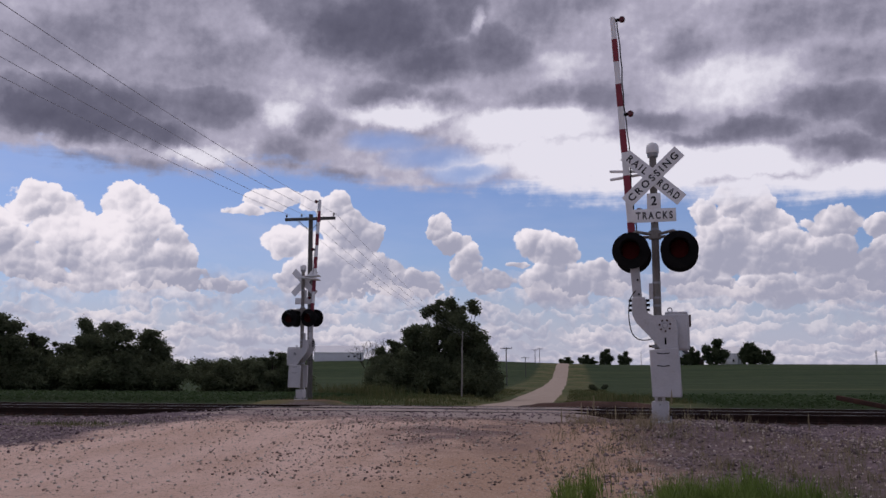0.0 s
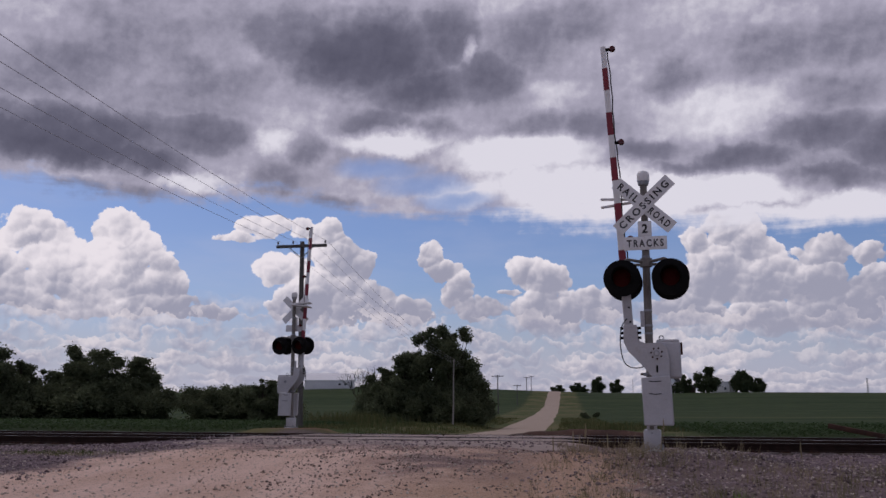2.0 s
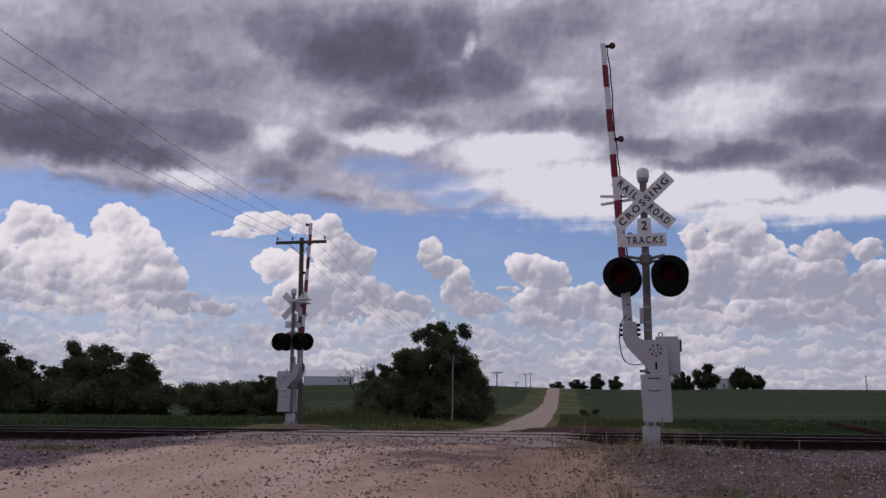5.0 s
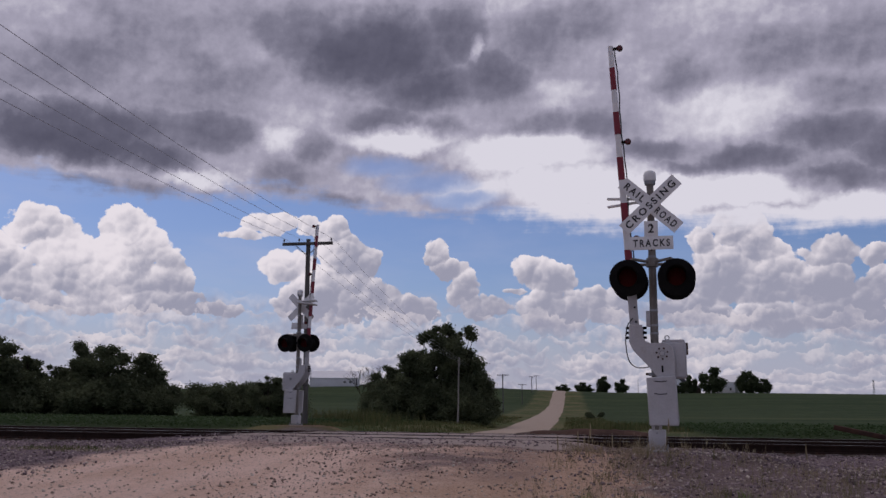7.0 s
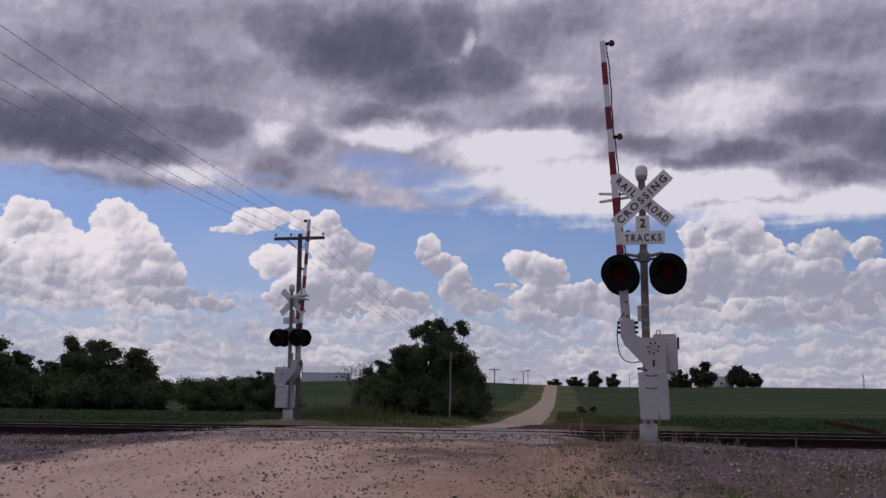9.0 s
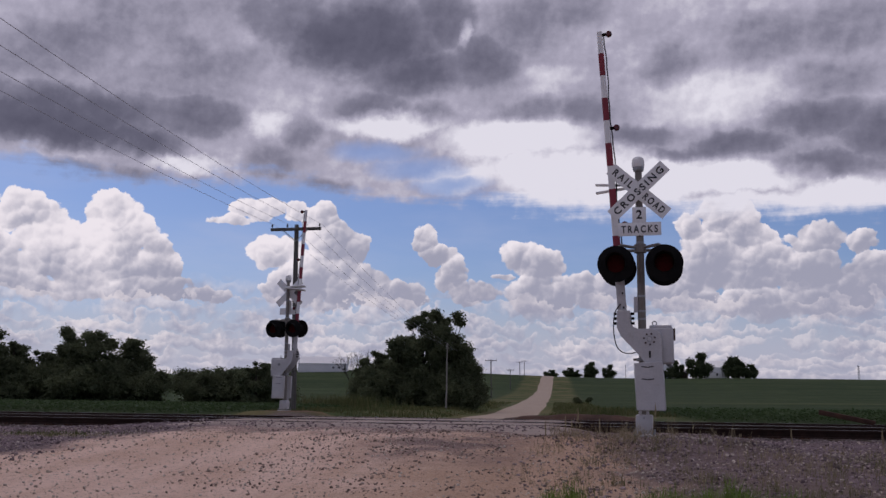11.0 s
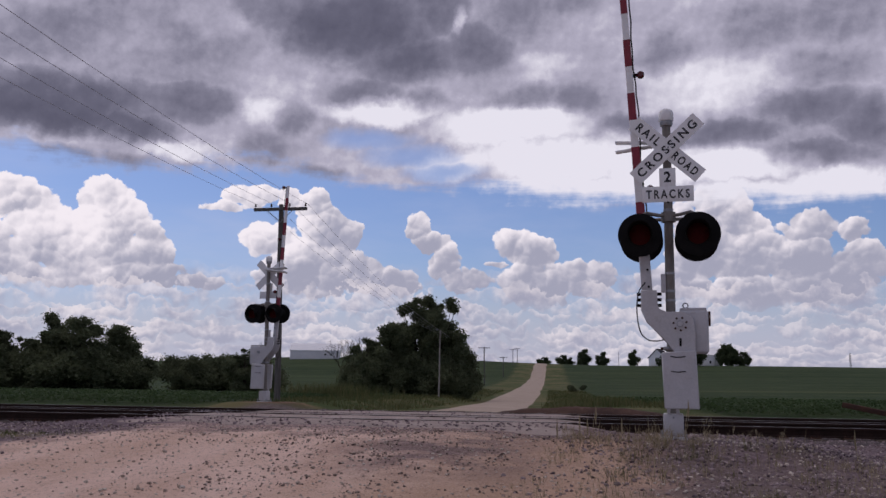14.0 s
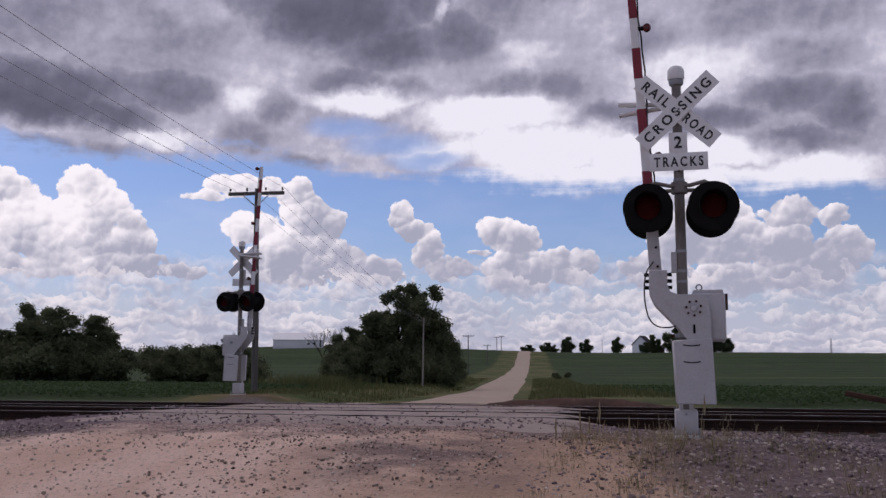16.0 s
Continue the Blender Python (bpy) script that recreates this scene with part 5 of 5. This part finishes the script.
# ---- grass, weeds and crops ----
def blades(rng, places, width, lean, parts=2):
    """Bent tapering blades at (x, y, z, height)."""
    verts, faces = [], []
    for x, y, z, h in places:
        a = rng.uniform(0, 6.283)
        b = a + rng.uniform(1.2, 1.9)
        l = rng.uniform(0.2, 1.0) * lean * h
        w = width * rng.uniform(0.6, 1.3)
        dx, dy, wx, wy = math.cos(a) * l, math.sin(a) * l, math.cos(b) * w, math.sin(b) * w
        k = len(verts)
        verts += [(x - wx, y - wy, z - 0.02), (x + wx, y + wy, z - 0.02), (x + dx * 0.3 + wx * 0.8, y + dy * 0.3 + wy * 0.8, z + h * 0.55), (x + dx * 0.3 - wx * 0.8, y + dy * 0.3 - wy * 0.8, z + h * 0.55), (x + dx, y + dy, z + h)]
        faces += [(k, k + 1, k + 2, k + 3), (k + 3, k + 2, k + 4)]
    return verts, faces


def grass_patch(name, seed, tufts, per, radius, h0, h1, width, lean, material, label):
    rng = random.Random(seed)
    places = []
    for x, y, s in tufts:
        for _ in range(int(per * s)):
            q, a = radius * s * abs(rng.gauss(0, 0.6)), rng.uniform(0, 6.283)
            px, py = x + q * math.cos(a), y + q * math.sin(a)
            places.append((px, py, bed_z(px, py), rng.uniform(h0, h1) * (0.6 + 0.4 * s) * max(0.35, 1 - q / (radius * s * 2.2))))
    v, f = blades(rng, places, width, lean)
    tagged(raw(name, v, f, material), label, "grass", kind="stuff")


rng = random.Random(21)
tufts = [(rng.gauss(0.45, 0.5), rng.gauss(8.5, 0.5), rng.uniform(0.6, 1.15)) for _ in range(34)]
tufts += [(rng.gauss(2.45, 0.35), rng.gauss(8.8, 0.4), rng.uniform(0.5, 0.95)) for _ in range(14)]
tufts += [(rng.gauss(-0.8, 0.25), rng.gauss(8.8, 0.3), rng.uniform(0.4, 0.8)) for _ in range(6)]
grass_patch("grass_tufts", 22, tufts, 150, 0.30, 0.14, 0.42, 0.004, 0.65, M_GRASS, "lush green grass tufts at the roadside")
tufts = [(rng.uniform(-0.9, 5.5), rng.uniform(9.3, 14.5), rng.uniform(0.3, 0.9)) for _ in range(110)]
grass_patch("sparse_grass", 23, tufts, 60, 0.45, 0.05, 0.24, 0.0028, 0.9, M_WEED, "sparse yellowish weeds among the stones")
tufts = [(rng.gauss(-0.75, 0.45), rng.gauss(14.5, 0.45), rng.uniform(0.3, 0.8)) for _ in range(12)] + [(rng.uniform(-0.9, 5.5), rng.uniform(11.5, 15.0), rng.uniform(0.3, 0.8)) for _ in range(34)]
grass_patch("dry_weeds", 24, tufts, 7, 0.22, 0.15, 0.50, 0.0032, 0.55, M_DRY, "dry straw-coloured weed stalks around the signal")
tufts = [(rng.gauss(-10.7, 0.8), rng.gauss(14.9, 0.22), rng.uniform(0.3, 0.7)) for _ in range(60)]
grass_patch("sparse_grass", 25, tufts, 22, 0.4, 0.04, 0.12, 0.004, 0.8, M_VERGE, "low yellow-green weeds on the ballast")


def dead_weeds():
    """Thin branching dead plants, bleached by the sun."""
    rng = random.Random(77)
    spots = [(rng.gauss(-0.45, 0.5), rng.gauss(14.5, 0.4), rng.uniform(0.4, 0.8)) for _ in range(24)]
    spots += [(rng.uniform(-1.6, 5.2), rng.uniform(10.6, 15.0), rng.uniform(0.2, 0.6)) for _ in range(90)]
    stems, twigs = [], []
    for x, y, s in spots:
        for _ in range(int(5 + 12 * s)):
            px, py = x + rng.gauss(0, 0.13), y + rng.gauss(0, 0.13)
            h = s * rng.uniform(0.14, 0.42)
            stems.append((px, py, bed_z(px, py), h))
            for k in range(4):
                twigs.append((px + rng.gauss(0, 0.012), py + rng.gauss(0, 0.012), bed_z(px, py) + h * rng.uniform(0.35, 0.9), h * rng.uniform(0.12, 0.30)))
    v, f = blades(rng, stems, 0.0020, 0.9)
    w, g = blades(rng, twigs, 0.0028, 1.6)
    n = len(v)
    tagged(raw("dead_weeds", v + w, f + [tuple(i + n for i in q) for q in g], M_DRY), "bleached dead weeds with thin branching stems among the stones", "weeds", kind="stuff")


dead_weeds()


def seed_stalks():
    """Tall dry stems with seed heads, standing near the signal."""
    rng = random.Random(31)
    for k in range(10):
        root = new("weed_stalk")
        h = rng.uniform(0.22, 0.5)
        bend = rng.uniform(-0.08, 0.08)
        stem = part("stem", tube(bmesh.new(), [(0, 0, -0.02), (bend * 0.3, 0, h * 0.5), (bend, 0, h)], [0.004, 0.0035, 0.002], 5), M_DRY, root)
        bm = bmesh.new()
        tube(bm, [(bend, 0, h - 0.20), (bend + 0.004, 0.003, h - 0.14), (bend - 0.004, 0, h - 0.07), (bend, 0.002, h), (bend, 0, h + 0.05)], [0.003, 0.009, 0.011, 0.007, 0.002], 7)
        part("seed_head", bm, M_DRY, root)
        x, y = (rng.gauss(-0.75, 0.35), rng.gauss(14.8, 0.35)) if k < 6 else (rng.uniform(0.5, 4.5), rng.uniform(12.5, 15.5))
        root.matrix_basis = pose(x, y, bed_z(x, y), 0, 0, rng.uniform(0, 360))
        tagged(root, "tall dry weed stalk with a seed head", "weed", "dry weeds")


seed_stalks()

# verges of the far road
rng = random.Random(41)
verge = []
for _ in range(15000):
    y = 40 + 120 * rng.random() ** 1.3
    o = rng.choice((-1, 1)) * rng.uniform(3.6, 9.5)
    x = road_x(y) + o
    verge.append((x, y, land(x, y), rng.uniform(0.12, 0.45) * (0.4 + 0.8 * patchy(x, y, 0.15))))
v, f = blades(rng, verge, 0.022, 0.5)
tagged(raw("verge_grass", v, f, M_VERGE), "tall ripening grass along the road verge", "grass", kind="stuff")
clump = [(x, y, land(x, y), rng.uniform(0.5, 1.15)) for x, y in ((rng.gauss(-20.5, 1.6), rng.gauss(60, 2.0)) for _ in range(1500))]
v, f = blades(rng, clump, 0.02, 0.4)
tagged(raw("tall_grass", v, f, M_VERGE), "stand of tall yellow-green grass beside the field", "grass", kind="stuff")


def soybeans(seed, y0, y1, step, along):
    """Rows of low leafy plants."""
    rng = np.random.default_rng(seed)
    pts = []
    y = y0
    while y < y1:
        xl, xr = -0.95 * y - 6, 0.42 * y + 4
        xs = np.arange(xl, xr, along)
        xs = xs + rng.normal(size=len(xs)) * along * 0.3
        for x in xs:
            if abs(x - road_x(y)) > 9.5:
                pts.append((x, y + rng.normal() * 0.08))
        y += step
    n = len(pts)
    p = np.array([(x, q, land(float(x), float(q)) + 0.20) for x, q in pts])
    per = 12
    p = np.repeat(p, per, 0) + rng.normal(size=(n * per, 3)) * np.array([0.21, 0.21, 0.07])
    c = len(p)
    a, b = rng.normal(size=(c, 3)) * np.array([1, 1, 0.25]), rng.normal(size=(c, 3)) * np.array([1, 1, 0.3])
    a /= np.linalg.norm(a, axis=1)[:, None]
    b -= (a * b).sum(1)[:, None] * a
    b /= np.linalg.norm(b, axis=1)[:, None]
    s = (0.04 + 0.05 * rng.random(c))[:, None] * (1 if step < 1 else 1.5)
    quad = np.stack([p - a * s, p + b * s * 0.7, p + a * s, p - b * s * 0.7], 1).reshape(-1, 3)
    tagged(raw("soybean_field", quad.tolist(), [(4 * k, 4 * k + 1, 4 * k + 2, 4 * k + 3) for k in range(c)], M_SOY), "dark green rows of soybean plants", "crop", kind="stuff")


soybeans(51, 33.5, 62, 0.55, 0.29)
soybeans(52, 62, 95, 1.5, 0.6)
